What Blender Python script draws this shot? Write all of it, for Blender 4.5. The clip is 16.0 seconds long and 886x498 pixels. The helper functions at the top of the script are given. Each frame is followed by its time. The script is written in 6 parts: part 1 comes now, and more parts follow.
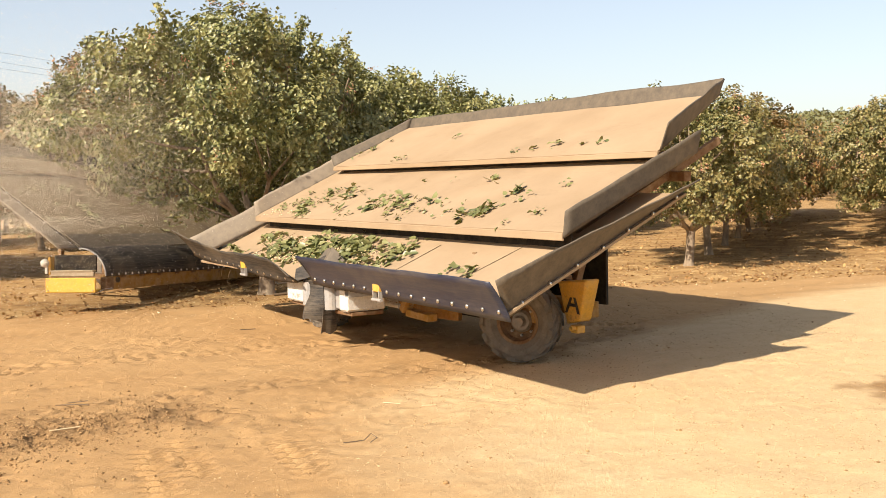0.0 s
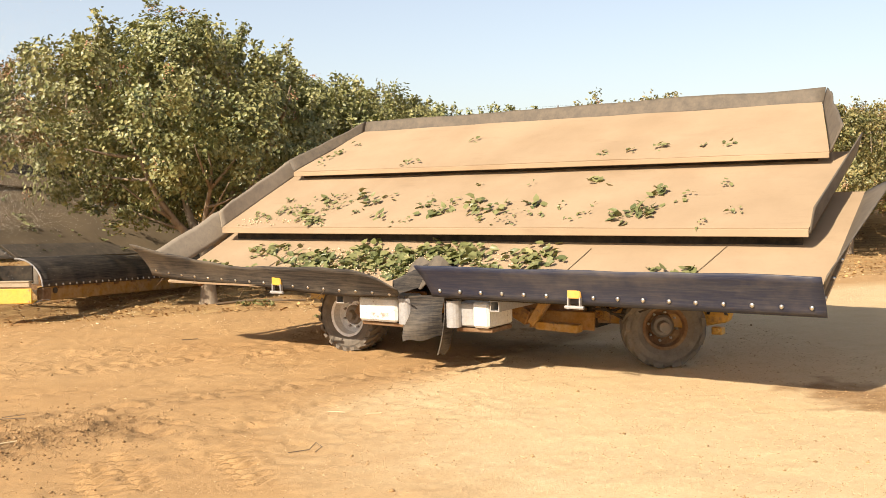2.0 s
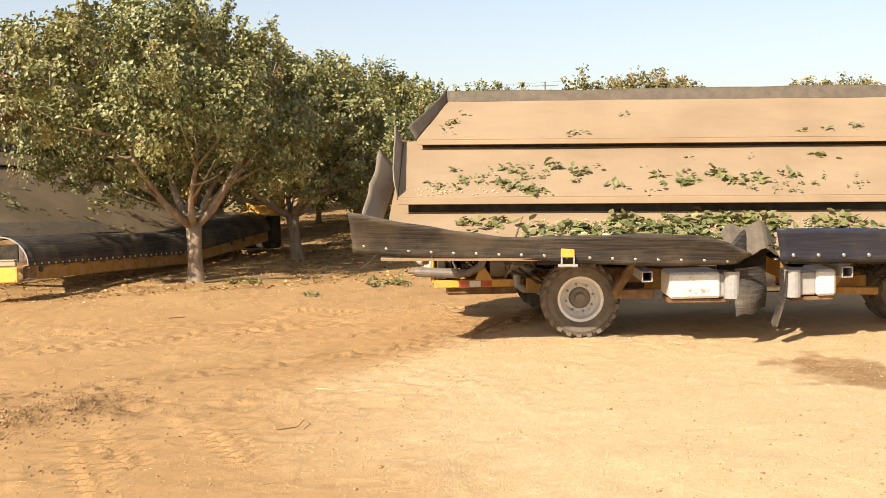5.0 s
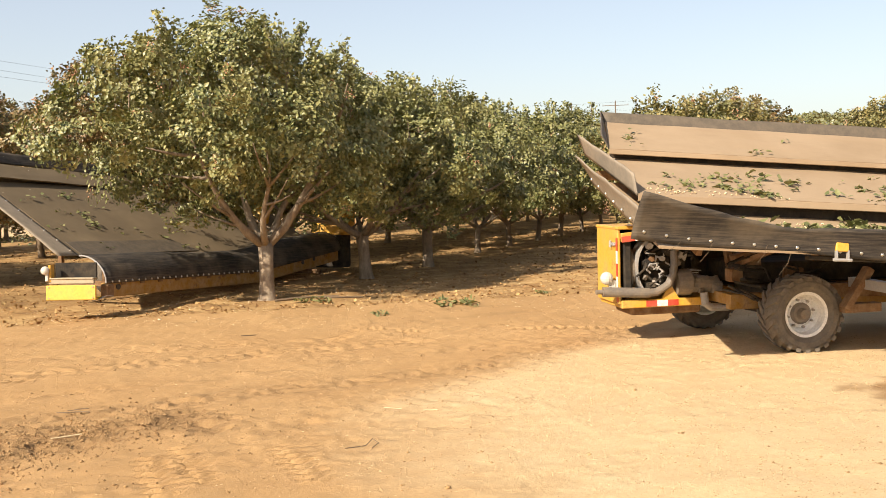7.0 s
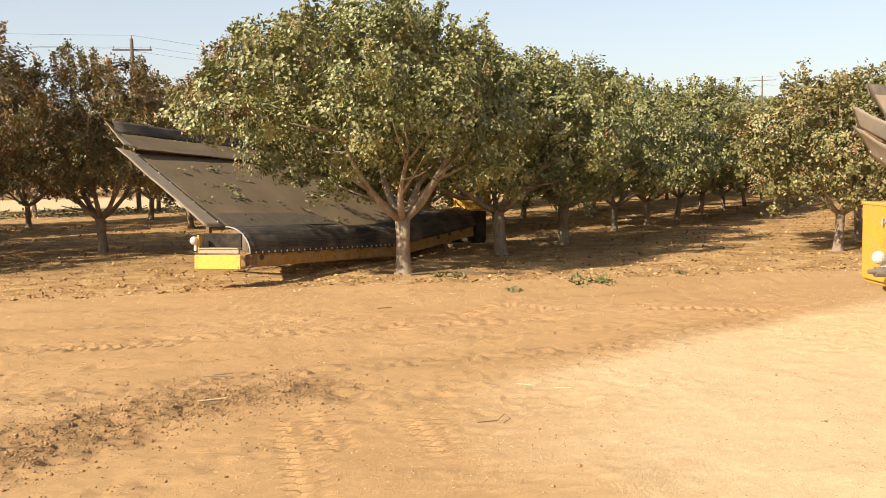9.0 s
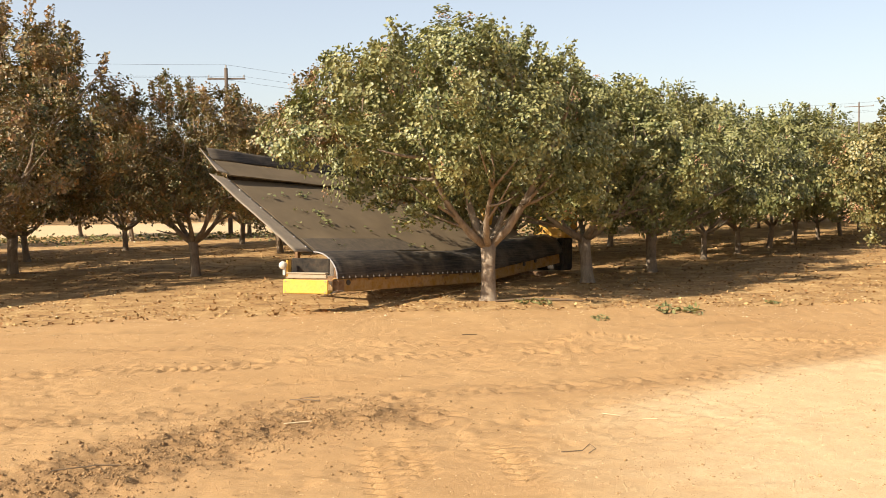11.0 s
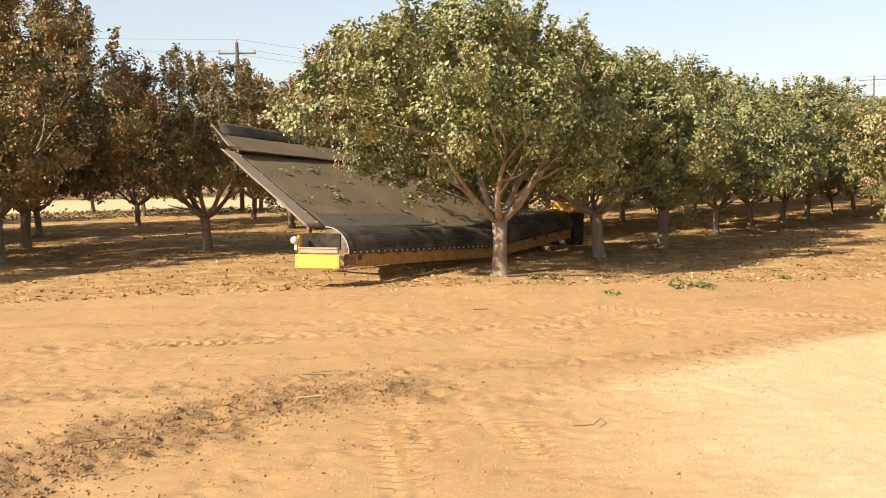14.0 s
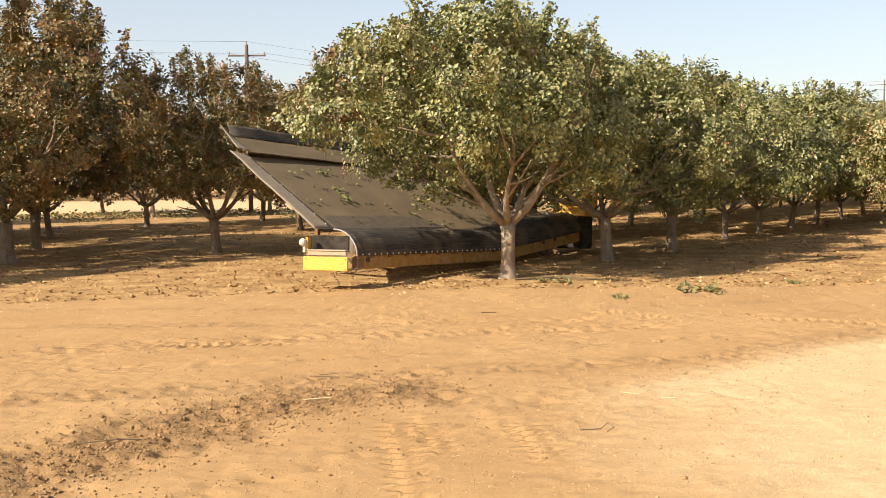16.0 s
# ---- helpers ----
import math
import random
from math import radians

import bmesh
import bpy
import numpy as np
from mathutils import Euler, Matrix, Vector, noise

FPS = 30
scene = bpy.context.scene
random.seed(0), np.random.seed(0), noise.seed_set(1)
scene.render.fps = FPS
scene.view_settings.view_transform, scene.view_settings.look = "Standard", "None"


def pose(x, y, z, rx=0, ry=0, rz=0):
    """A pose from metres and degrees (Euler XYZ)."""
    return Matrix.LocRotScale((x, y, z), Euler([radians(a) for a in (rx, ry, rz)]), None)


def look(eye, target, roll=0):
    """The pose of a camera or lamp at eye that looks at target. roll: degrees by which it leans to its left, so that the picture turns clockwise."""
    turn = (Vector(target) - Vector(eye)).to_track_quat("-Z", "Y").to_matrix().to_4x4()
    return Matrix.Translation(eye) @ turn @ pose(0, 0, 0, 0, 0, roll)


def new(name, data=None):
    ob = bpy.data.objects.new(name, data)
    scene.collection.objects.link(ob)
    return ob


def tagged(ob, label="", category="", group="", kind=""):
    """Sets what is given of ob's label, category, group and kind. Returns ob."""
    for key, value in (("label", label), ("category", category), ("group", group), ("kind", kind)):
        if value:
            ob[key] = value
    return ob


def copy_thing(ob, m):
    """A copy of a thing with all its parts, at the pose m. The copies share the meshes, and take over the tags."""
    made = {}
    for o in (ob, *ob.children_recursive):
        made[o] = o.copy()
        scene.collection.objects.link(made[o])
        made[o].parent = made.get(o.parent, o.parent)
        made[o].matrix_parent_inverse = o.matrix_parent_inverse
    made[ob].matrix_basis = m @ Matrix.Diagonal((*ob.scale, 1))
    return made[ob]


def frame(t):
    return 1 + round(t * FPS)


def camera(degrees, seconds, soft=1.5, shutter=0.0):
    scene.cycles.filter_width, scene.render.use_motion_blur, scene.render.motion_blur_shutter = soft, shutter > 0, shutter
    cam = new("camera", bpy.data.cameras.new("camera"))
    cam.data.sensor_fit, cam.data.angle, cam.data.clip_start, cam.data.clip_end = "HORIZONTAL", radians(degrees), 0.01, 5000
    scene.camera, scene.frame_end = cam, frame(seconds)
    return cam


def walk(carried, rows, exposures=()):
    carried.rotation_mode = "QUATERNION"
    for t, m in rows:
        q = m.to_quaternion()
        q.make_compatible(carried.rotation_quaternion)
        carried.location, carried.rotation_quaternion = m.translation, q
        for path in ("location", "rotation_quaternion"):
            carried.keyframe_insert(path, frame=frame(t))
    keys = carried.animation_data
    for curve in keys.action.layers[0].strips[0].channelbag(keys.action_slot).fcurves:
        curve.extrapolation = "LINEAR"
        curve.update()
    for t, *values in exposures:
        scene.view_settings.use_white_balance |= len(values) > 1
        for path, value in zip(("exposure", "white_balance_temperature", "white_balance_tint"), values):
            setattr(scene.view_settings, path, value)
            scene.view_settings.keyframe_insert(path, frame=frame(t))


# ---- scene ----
# ---------- camera ----------
cam = camera(47.41, 16.0, soft=0.8)
EYE_Z = 2.45
PATH = [
    (0.0, 86.03, 1.24, -7.60), (0.5, 86.32, 1.32, -8.22), (1.0, 86.18, 1.15, -8.74), (1.5, 86.10, 1.21, -9.48),
    (2.0, 86.36, 1.48, -10.80), (2.5, 85.63, 1.40, -11.89), (3.0, 85.22, 1.55, -11.52), (3.5, 84.84, 1.74, -10.86),
    (4.2, 84.80, 1.72, -10.90), (5.2, 85.12, 1.65, -11.60),
    (5.8, 85.28, 1.62, -11.48), (6.0, 85.33, 1.62, -10.96), (6.5, 85.56, 1.75, -9.63), (7.0, 86.29, 1.68, -7.62),
    (7.5, 86.50, 1.44, -5.60), (8.0, 86.32, 1.26, -3.85), (8.5, 85.41, 1.26, -2.23), (9.0, 85.13, 1.20, 0.10),
    (9.5, 86.14, 1.19, 1.73), (10.0, 86.85, 0.93, 3.26), (10.2, 87.10, 0.98, 3.80), (11.2, 86.60, 0.95, 5.10),
    (12.5, 85.90, 0.92, 5.36), (13.0, 85.59, 1.02, 5.45), (13.5, 85.56, 0.96, 5.47), (14.0, 85.32, 1.06, 5.62),
    (14.5, 85.22, 1.18, 5.52), (15.0, 85.16, 1.20, 5.59), (15.5, 85.26, 1.06, 5.90), (16.0, 85.49, 0.78, 6.11),
]
walk(cam, [(t, pose(0, 0, EYE_Z, a, b, c)) for t, a, b, c in PATH], exposures=[(0.0, 0.75, 6500, 10), (10.2, 0.72, 6500, 10), (12.5, 0.89, 6500, 10), (14.0, 0.83, 6500, 10), (16.0, 0.77, 6500, 10)])

# ---------- light ----------
world = bpy.data.worlds.new("sky")
scene.world = world
world.use_nodes = True
wn = world.node_tree.nodes
sky = wn.new("ShaderNodeTexSky")
sky.sky_type = "NISHITA"
sky.sun_disc = False
sky.sun_elevation = radians(36)
sky.sun_rotation = radians(228)
sky.air_density = 1.0
sky.dust_density = 1.5
sky.ozone_density = 1.0
wn["Background"].inputs["Strength"].default_value = 0.064
# dusty valley air: pale towards the horizon, clear overhead
view = wn.new("ShaderNodeTexCoord")
height = wn.new("ShaderNodeSeparateXYZ")
world.node_tree.links.new(view.outputs["Generated"], height.inputs["Vector"])
veil = wn.new("ShaderNodeValToRGB")
veil.color_ramp.interpolation = "B_SPLINE"
for spot, tint in ((0.0, (0.71, 0.67, 0.65)), (0.16, (0.68, 0.68, 0.71)), (0.4, (0.14, 0.15, 0.18)), (1.0, (0.03, 0.035, 0.045))):
    stop = veil.color_ramp.elements[int(spot)] if spot in (0.0, 1.0) else veil.color_ramp.elements.new(spot)
    stop.color = (*tint, 1)
    stop.position = spot
world.node_tree.links.new(height.outputs["Z"], veil.inputs["Fac"])
haze = wn.new("ShaderNodeMix")
haze.data_type = "RGBA"
haze.blend_type = "ADD"
haze.inputs[0].default_value = 1.0
thick = wn.new("ShaderNodeVectorMath")
thick.operation = "SCALE"
thick.inputs["Scale"].default_value = 6.3
world.node_tree.links.new(veil.outputs["Color"], thick.inputs[0])
world.node_tree.links.new(thick.outputs["Vector"], haze.inputs[7])
world.node_tree.links.new(sky.outputs["Color"], haze.inputs[6])
world.node_tree.links.new(haze.outputs[2], wn["Background"].inputs["Color"])
sun_data = bpy.data.lights.new("sun", "SUN")
sun_data.energy = 5.0
sun_data.angle = radians(0.55)
sun_data.color = (1.0, 0.89, 0.74)
sun = new("sun", sun_data)
sun.matrix_world = look((-51.5, -46.0, 50.0), (0, 0, 0))


# ---------- material tools ----------
class Mat:
    """A small node-graph writer for one principled material."""

    def __init__(self, name, rough=0.7, metal=0.0):
        self.m = bpy.data.materials.new(name)
        self.m.use_nodes = True
        self.n = self.m.node_tree.nodes
        self.l = self.m.node_tree.links
        self.b = self.n["Principled BSDF"]
        self.b.inputs["Roughness"].default_value = rough
        self.b.inputs["Metallic"].default_value = metal
        if rough > 0.6:
            self.b.inputs["Specular IOR Level"].default_value = 0.2
        self.co = self.n.new("ShaderNodeTexCoord")

    def noise(self, scale, detail=4.0, rough=0.6, stretch=None, distort=0.0):
        t = self.n.new("ShaderNodeTexNoise")
        t.inputs["Scale"].default_value = scale
        t.inputs["Detail"].default_value = detail
        t.inputs["Roughness"].default_value = rough
        t.inputs["Distortion"].default_value = distort
        src = self.co.outputs["Object"]
        if stretch:
            mp = self.n.new("ShaderNodeMapping")
            mp.inputs["Scale"].default_value = stretch
            self.l.new(src, mp.inputs["Vector"])
            src = mp.outputs["Vector"]
        self.l.new(src, t.inputs["Vector"])
        return t.outputs["Fac"]

    def ramp(self, fac, stops):
        r = self.n.new("ShaderNodeValToRGB")
        els = r.color_ramp.elements
        while len(els) < len(stops):
            els.new(0.5)
        for e, (p, c) in zip(els, stops):
            e.position = p
            e.color = (*c, 1) if len(c) == 3 else c
        self.l.new(fac, r.inputs["Fac"])
        return r.outputs["Color"]

    def step(self, fac, lo, hi):
        r = self.n.new("ShaderNodeMapRange")
        r.inputs["From Min"].default_value = lo
        r.inputs["From Max"].default_value = hi
        self.l.new(fac, r.inputs["Value"])
        return r.outputs["Result"]

    def mix(self, fac, a, b, mode="MIX"):
        x = self.n.new("ShaderNodeMix")
        x.data_type = "RGBA"
        x.blend_type = mode
        for k, val in ((0, fac), (6, a), (7, b)):
            if isinstance(val, (int, float)):
                x.inputs[k].default_value = val
            elif isinstance(val, tuple):
                x.inputs[k].default_value = (*val, 1)
            else:
                self.l.new(val, x.inputs[k])
        return x.outputs[2]

    def attr(self, name):
        a = self.n.new("ShaderNodeAttribute")
        a.attribute_name = name
        return a.outputs["Fac"]

    def math(self, op, a, b):
        x = self.n.new("ShaderNodeMath")
        x.operation = op
        for k, val in ((0, a), (1, b)):
            if isinstance(val, (int, float)):
                x.inputs[k].default_value = val
            else:
                self.l.new(val, x.inputs[k])
        return x.outputs[0]

    def island(self):
        g = self.n.new("ShaderNodeNewGeometry")
        return g.outputs["Random Per Island"]

    def objrandom(self):
        g = self.n.new("ShaderNodeObjectInfo")
        return g.outputs["Random"]

    def color(self, c):
        if isinstance(c, tuple):
            self.b.inputs["Base Color"].default_value = (*c, 1)
        else:
            self.l.new(c, self.b.inputs["Base Color"])
        return self

    def roughness(self, r):
        self.l.new(r, self.b.inputs["Roughness"])
        return self

    def bump(self, h, strength=0.3, dist=0.01):
        b = self.n.new("ShaderNodeBump")
        b.inputs["Strength"].default_value = strength
        b.inputs["Distance"].default_value = dist
        self.l.new(h, b.inputs["Height"])
        self.l.new(b.outputs["Normal"], self.b.inputs["Normal"])
        return self


DUST = (0.44, 0.32, 0.19)


def painted(name, base, dust=0.45, rough=0.5, rust=0.25):
    """Worn machine paint with rust spots and settled dust."""
    m = Mat(name, rough)
    big = m.noise(2.2, 5, 0.65)
    fine = m.noise(26, 4, 0.7)
    c = m.mix(m.step(fine, 0.35, 0.75), base, tuple(v * 0.72 for v in base))
    c = m.mix(m.math("MULTIPLY", m.step(m.math("ADD", big, m.math("MULTIPLY", fine, 0.35)), 0.78, 0.9), rust * 3), c, (0.12, 0.05, 0.02))
    c = m.mix(m.math("MULTIPLY", m.step(m.noise(4.5, 6, 0.7), 0.38, 0.72), dust), c, DUST)
    m.color(c)
    m.bump(fine, 0.15, 0.004)
    return m.m


def make_materials():
    M = {}
    M["yellow"] = painted("yellow_paint", (0.70, 0.375, 0.04), 0.4)
    M["rim_white"] = painted("white_rim_paint", (0.86, 0.84, 0.79), 0.10, 0.45, 0.08)
    M["white"] = painted("white_paint", (0.72, 0.69, 0.63), 0.3, 0.45, 0.35)
    M["steel"] = painted("bare_steel", (0.34, 0.33, 0.32), 0.4, 0.4, 0.2)
    # black of grimy metal, also used where shade under and between parts is painted in
    M["dark"] = painted("grimy_black_metal_and_shade", (0.026, 0.023, 0.02), 0.14, 0.9, 0.1)
    M["engine"] = painted("greasy_engine_metal", (0.16, 0.14, 0.12), 0.4, 0.45, 0.2)
    M["rusty"] = painted("rusty_brown_steel", (0.16, 0.08, 0.035), 0.5, 0.8, 0.3)
    M["red"] = painted("red_reflector", (0.55, 0.05, 0.025), 0.25, 0.4, 0.0)
    M["whitetape"] = painted("white_reflector", (0.8, 0.78, 0.74), 0.2, 0.4, 0.0)
    M["black"] = painted("black_letter_paint", (0.015, 0.015, 0.016), 0.15, 0.5, 0.0)
    m = Mat("chrome_bolt", 0.3, 1.0)
    m.color(m.mix(m.noise(60), (0.85, 0.83, 0.8), (0.5, 0.46, 0.4)))
    M["bolt"] = m.m
    # dusty belting of the catch panels
    m = Mat("dusty_belting", 0.9)
    big = m.noise(0.9, 5, 0.6)
    fine = m.noise(18, 5, 0.7)
    c = m.mix(m.step(big, 0.35, 0.7), (0.372, 0.266, 0.164), (0.312, 0.218, 0.130))
    c = m.mix(m.math("MULTIPLY", m.step(m.noise(1.7, 6, 0.75, (0.4, 1.6, 1)), 0.56, 0.75), 0.35), c, (0.2, 0.135, 0.08))
    c = m.mix(m.math("MULTIPLY", m.step(fine, 0.55, 0.8), 0.3), c, (0.24, 0.165, 0.095))
    m.color(c).bump(m.math("ADD", fine, m.math("MULTIPLY", big, 2.0)), 0.25, 0.006)
    M["belt"] = m.m
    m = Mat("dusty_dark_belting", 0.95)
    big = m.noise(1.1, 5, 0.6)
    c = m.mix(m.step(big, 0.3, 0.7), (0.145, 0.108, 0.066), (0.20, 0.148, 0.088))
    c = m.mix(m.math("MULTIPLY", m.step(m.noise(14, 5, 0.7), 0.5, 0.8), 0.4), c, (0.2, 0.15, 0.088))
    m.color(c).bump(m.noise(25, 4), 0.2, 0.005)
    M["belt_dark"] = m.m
    # rubber flaps
    m = Mat("worn_black_rubber", 0.68)
    scr = m.noise(5, 6, 0.75, (0.35, 1, 9))
    c = m.mix(m.step(scr, 0.42, 0.75), (0.03, 0.027, 0.025), (0.13, 0.105, 0.08))
    c = m.mix(m.math("MULTIPLY", m.step(m.noise(1.3, 4), 0.45, 0.7), 0.45), c, (0.25, 0.195, 0.13))
    m.color(c).bump(scr, 0.25, 0.005)
    M["rubber"] = m.m
    m = Mat("worn_blue_black_rubber", 0.42)
    scr = m.noise(5, 6, 0.75, (0.4, 1, 10))
    c = m.mix(m.step(scr, 0.45, 0.8), (0.016, 0.02, 0.042), (0.07, 0.066, 0.068))
    c = m.mix(m.math("MULTIPLY", m.step(m.noise(1.6, 4), 0.5, 0.75), 0.35), c, (0.2, 0.16, 0.115))
    m.color(c).bump(scr, 0.2, 0.005)
    M["rubber_blue"] = m.m
    m = Mat("dusty_grey_rubber", 0.65)
    scr = m.noise(7, 6, 0.75)
    c = m.mix(m.step(scr, 0.35, 0.75), (0.10, 0.082, 0.062), (0.175, 0.137, 0.096))
    c = m.mix(m.math("MULTIPLY", m.step(m.noise(22, 4), 0.6, 0.8), 0.5), c, (0.07, 0.06, 0.05))
    m.color(c).bump(scr, 0.25, 0.006)
    M["rubber_grey"] = m.m
    m = Mat("dusty_tyre", 0.85)
    c = m.mix(m.step(m.noise(6, 5, 0.7), 0.3, 0.7), (0.115, 0.096, 0.076), (0.20, 0.165, 0.125))
    c = m.mix(m.math("MULTIPLY", m.step(m.noise(35, 3), 0.55, 0.75), 0.4), c, (0.055, 0.046, 0.038))
    m.color(c).bump(m.noise(40, 4), 0.3, 0.004)
    M["tyre"] = m.m
    m = Mat("lamp_glass", 0.12)
    m.color(m.mix(m.noise(9), (0.50, 0.45, 0.36), (0.66, 0.62, 0.54)))
    M["lamp"] = m.m
    # plants
    def leafmat(name, c0, c1, c2):
        m = Mat(name, 0.42)
        r = m.island()
        c = m.ramp(r, [(0.0, c0), (0.5, c1), (0.9, tuple(a * 0.7 + b * 0.3 for a, b in zip(c1, c2))), (1.0, c2)])
        c = m.mix(m.math("MULTIPLY", m.step(m.noise(1.9, 3), 0.42, 0.68), 0.5), c, tuple(a * 0.55 + b * 0.45 for a, b in zip(c1, c2)))
        c = m.mix(m.math("MULTIPLY", m.step(m.noise(0.7, 2), 0.45, 0.65), 0.35), c, c2)
        m.color(c)
        tr = m.n.new("ShaderNodeBsdfTranslucent")
        m.l.new(m.mix(1.0, c, (1.6, 1.7, 0.6), "MULTIPLY"), tr.inputs["Color"])
        mx = m.n.new("ShaderNodeMixShader")
        mx.inputs[0].default_value = 0.06
        m.l.new(m.b.outputs[0], mx.inputs[1])
        m.l.new(tr.outputs[0], mx.inputs[2])
        m.l.new(mx.outputs[0], m.n["Material Output"].inputs["Surface"])
        return m.m
    M["leaf"] = leafmat("pistachio_leaf", (0.052, 0.070, 0.021), (0.178, 0.184, 0.060), (0.42, 0.37, 0.155))
    M["leaf_tan"] = leafmat("turning_pistachio_leaf", (0.052, 0.062, 0.020), (0.132, 0.128, 0.042), (0.42, 0.20, 0.075))
    M["leaf_mixed"] = leafmat("turning_green_leaf", (0.062, 0.076, 0.024), (0.165, 0.158, 0.052), (0.42, 0.31, 0.12))
    M["leaf_fresh"] = leafmat("fallen_green_leaf", (0.09, 0.105, 0.034), (0.16, 0.165, 0.058), (0.30, 0.27, 0.11))
    M["far_leaf"] = leafmat("far_orchard_leaf", (0.10, 0.115, 0.045), (0.15, 0.155, 0.06), (0.23, 0.20, 0.085))
    m = Mat("nut_husk", 0.6)
    m.color(m.ramp(m.island(), [(0, (0.42, 0.16, 0.09)), (0.5, (0.5, 0.27, 0.15)), (1, (0.55, 0.4, 0.22))]))
    M["nut"] = m.m
    m = Mat("pale_nut_shell", 0.6)
    m.color(m.ramp(m.island(), [(0, (0.5, 0.36, 0.2)), (0.5, (0.66, 0.5, 0.28)), (1, (0.74, 0.64, 0.42))]))
    M["shell"] = m.m
    m = Mat("grey_bark", 0.9)
    ridges = m.noise(9, 7, 0.75, (1, 1, 0.35))
    c = m.mix(m.step(ridges, 0.3, 0.7), (0.15, 0.108, 0.074), (0.37, 0.285, 0.195))
    c = m.mix(m.math("MULTIPLY", m.step(m.noise(2.5, 4), 0.45, 0.7), 0.45), c, (0.44, 0.36, 0.26))
    m.color(c).bump(ridges, 0.8, 0.025)
    M["bark"] = m.m
    m = Mat("weathered_pole_wood", 0.9)
    m.color(m.mix(m.step(m.noise(6, 5, 0.7, (4, 4, 0.3)), 0.3, 0.7), (0.11, 0.085, 0.065), (0.23, 0.18, 0.14)))
    M["polewood"] = m.m
    m = Mat("dry_twig", 0.9)
    m.color(m.mix(m.noise(30), (0.09, 0.062, 0.04), (0.22, 0.155, 0.095)))
    M["twig"] = m.m
    m = Mat("dry_straw", 0.8)
    m.color(m.mix(m.noise(30), (0.55, 0.42, 0.24), (0.68, 0.56, 0.36)))
    M["straw"] = m.m
    # ground
    m = Mat("bare_dirt", 0.95)
    big = m.noise(0.35, 6, 0.6)
    mid = m.noise(2.4, 6, 0.7)
    fine = m.noise(28, 5, 0.75)
    grit = m.noise(95, 3, 0.7)
    dirt = m.mix(m.step(big, 0.3, 0.7), (0.41, 0.238, 0.099), (0.505, 0.311, 0.138))
    dirt = m.mix(m.math("MULTIPLY", m.step(mid, 0.4, 0.7), 0.45), dirt, (0.36, 0.212, 0.09))
    gravel = m.mix(m.step(mid, 0.3, 0.7), (0.58, 0.405, 0.213), (0.65, 0.47, 0.258))
    gravel = m.mix(m.math("MULTIPLY", m.step(grit, 0.5, 0.72), 0.5), gravel, (0.71, 0.555, 0.345))
    gravel = m.mix(m.math("MULTIPLY", m.step(grit, 0.48, 0.28), 0.4), gravel, (0.41, 0.285, 0.157))
    damp = m.mix(m.step(fine, 0.3, 0.7), (0.225, 0.128, 0.055), (0.37, 0.225, 0.10))
    litter = m.mix(m.step(fine, 0.35, 0.65), (0.24, 0.125, 0.05), (0.52, 0.325, 0.13))
    c = m.mix(m.step(m.math("ADD", m.attr("road"), m.math("MULTIPLY", m.math("SUBTRACT", mid, 0.5), 0.7)), 0.05, 0.95), dirt, gravel)
    c = m.mix(m.step(m.math("ADD", m.attr("damp"), m.math("MULTIPLY", m.math("SUBTRACT", mid, 0.5), 0.8)), 0.3, 0.8), c, damp)
    # blotches that paint dappled sun and tree shade into the litter
    dapple = m.noise(1.3, 5, 0.7)
    litter = m.mix(m.math("MULTIPLY", m.step(dapple, 0.5, 0.62), 0.75), litter, (0.55, 0.365, 0.16))
    litter = m.mix(m.math("MULTIPLY", m.step(dapple, 0.46, 0.36), 0.6), litter, (0.15, 0.078, 0.034))
    c = m.mix(m.step(m.math("ADD", m.attr("litter"), m.math("MULTIPLY", m.math("SUBTRACT", mid, 0.5), 0.6)), 0.3, 0.7), c, litter)
    c = m.mix(m.math("MULTIPLY", m.step(fine, 0.5, 0.72), 0.34), c, (0.25, 0.15, 0.072))
    c = m.mix(m.math("MULTIPLY", m.step(m.noise(55, 4, 0.8), 0.56, 0.7), 0.35), c, (0.62, 0.47, 0.29))
    m.color(c)
    m.bump(m.math("ADD", m.math("ADD", fine, m.math("MULTIPLY", grit, 0.5)), m.math("MULTIPLY", mid, 0.5)), 0.6, 0.024)
    M["ground"] = m.m
    m = Mat("dead_leaf", 0.85)
    m.color(m.ramp(m.island(), [(0, (0.20, 0.10, 0.04)), (0.5, (0.36, 0.21, 0.085)), (1, (0.52, 0.35, 0.15))]))
    M["dead_leaf"] = m.m
    # paler copy of the dusty rubber, with sunlight on the end flaps in its colour
    m = Mat("dusty_sunlit_rubber", 0.7)
    scr = m.noise(6, 6, 0.7)
    c = m.mix(m.step(scr, 0.35, 0.75), (0.24, 0.195, 0.145), (0.33, 0.265, 0.19))
    c = m.mix(m.math("MULTIPLY", m.step(m.noise(22, 4), 0.6, 0.8), 0.5), c, (0.12, 0.1, 0.08))
    m.color(c).bump(scr, 0.25, 0.006)
    M["rubber_pale"] = m.m
    # machine yellow lightened to carry the sun on the end plate
    M["yellow_sunlit"] = painted("sunlit_yellow_paint", (0.84, 0.49, 0.07), 0.2, 0.5, 0.1)
    M["steel_pale"] = painted("pale_dusty_steel", (0.45, 0.36, 0.24), 0.5, 0.6, 0.1)
    # yellow with rust and dirt, its base also darkened for shade on low beams
    M["yellow_rusted_shaded"] = painted("rusted_shaded_yellow_paint", (0.25, 0.12, 0.025), 0.35, 0.8, 0.6)
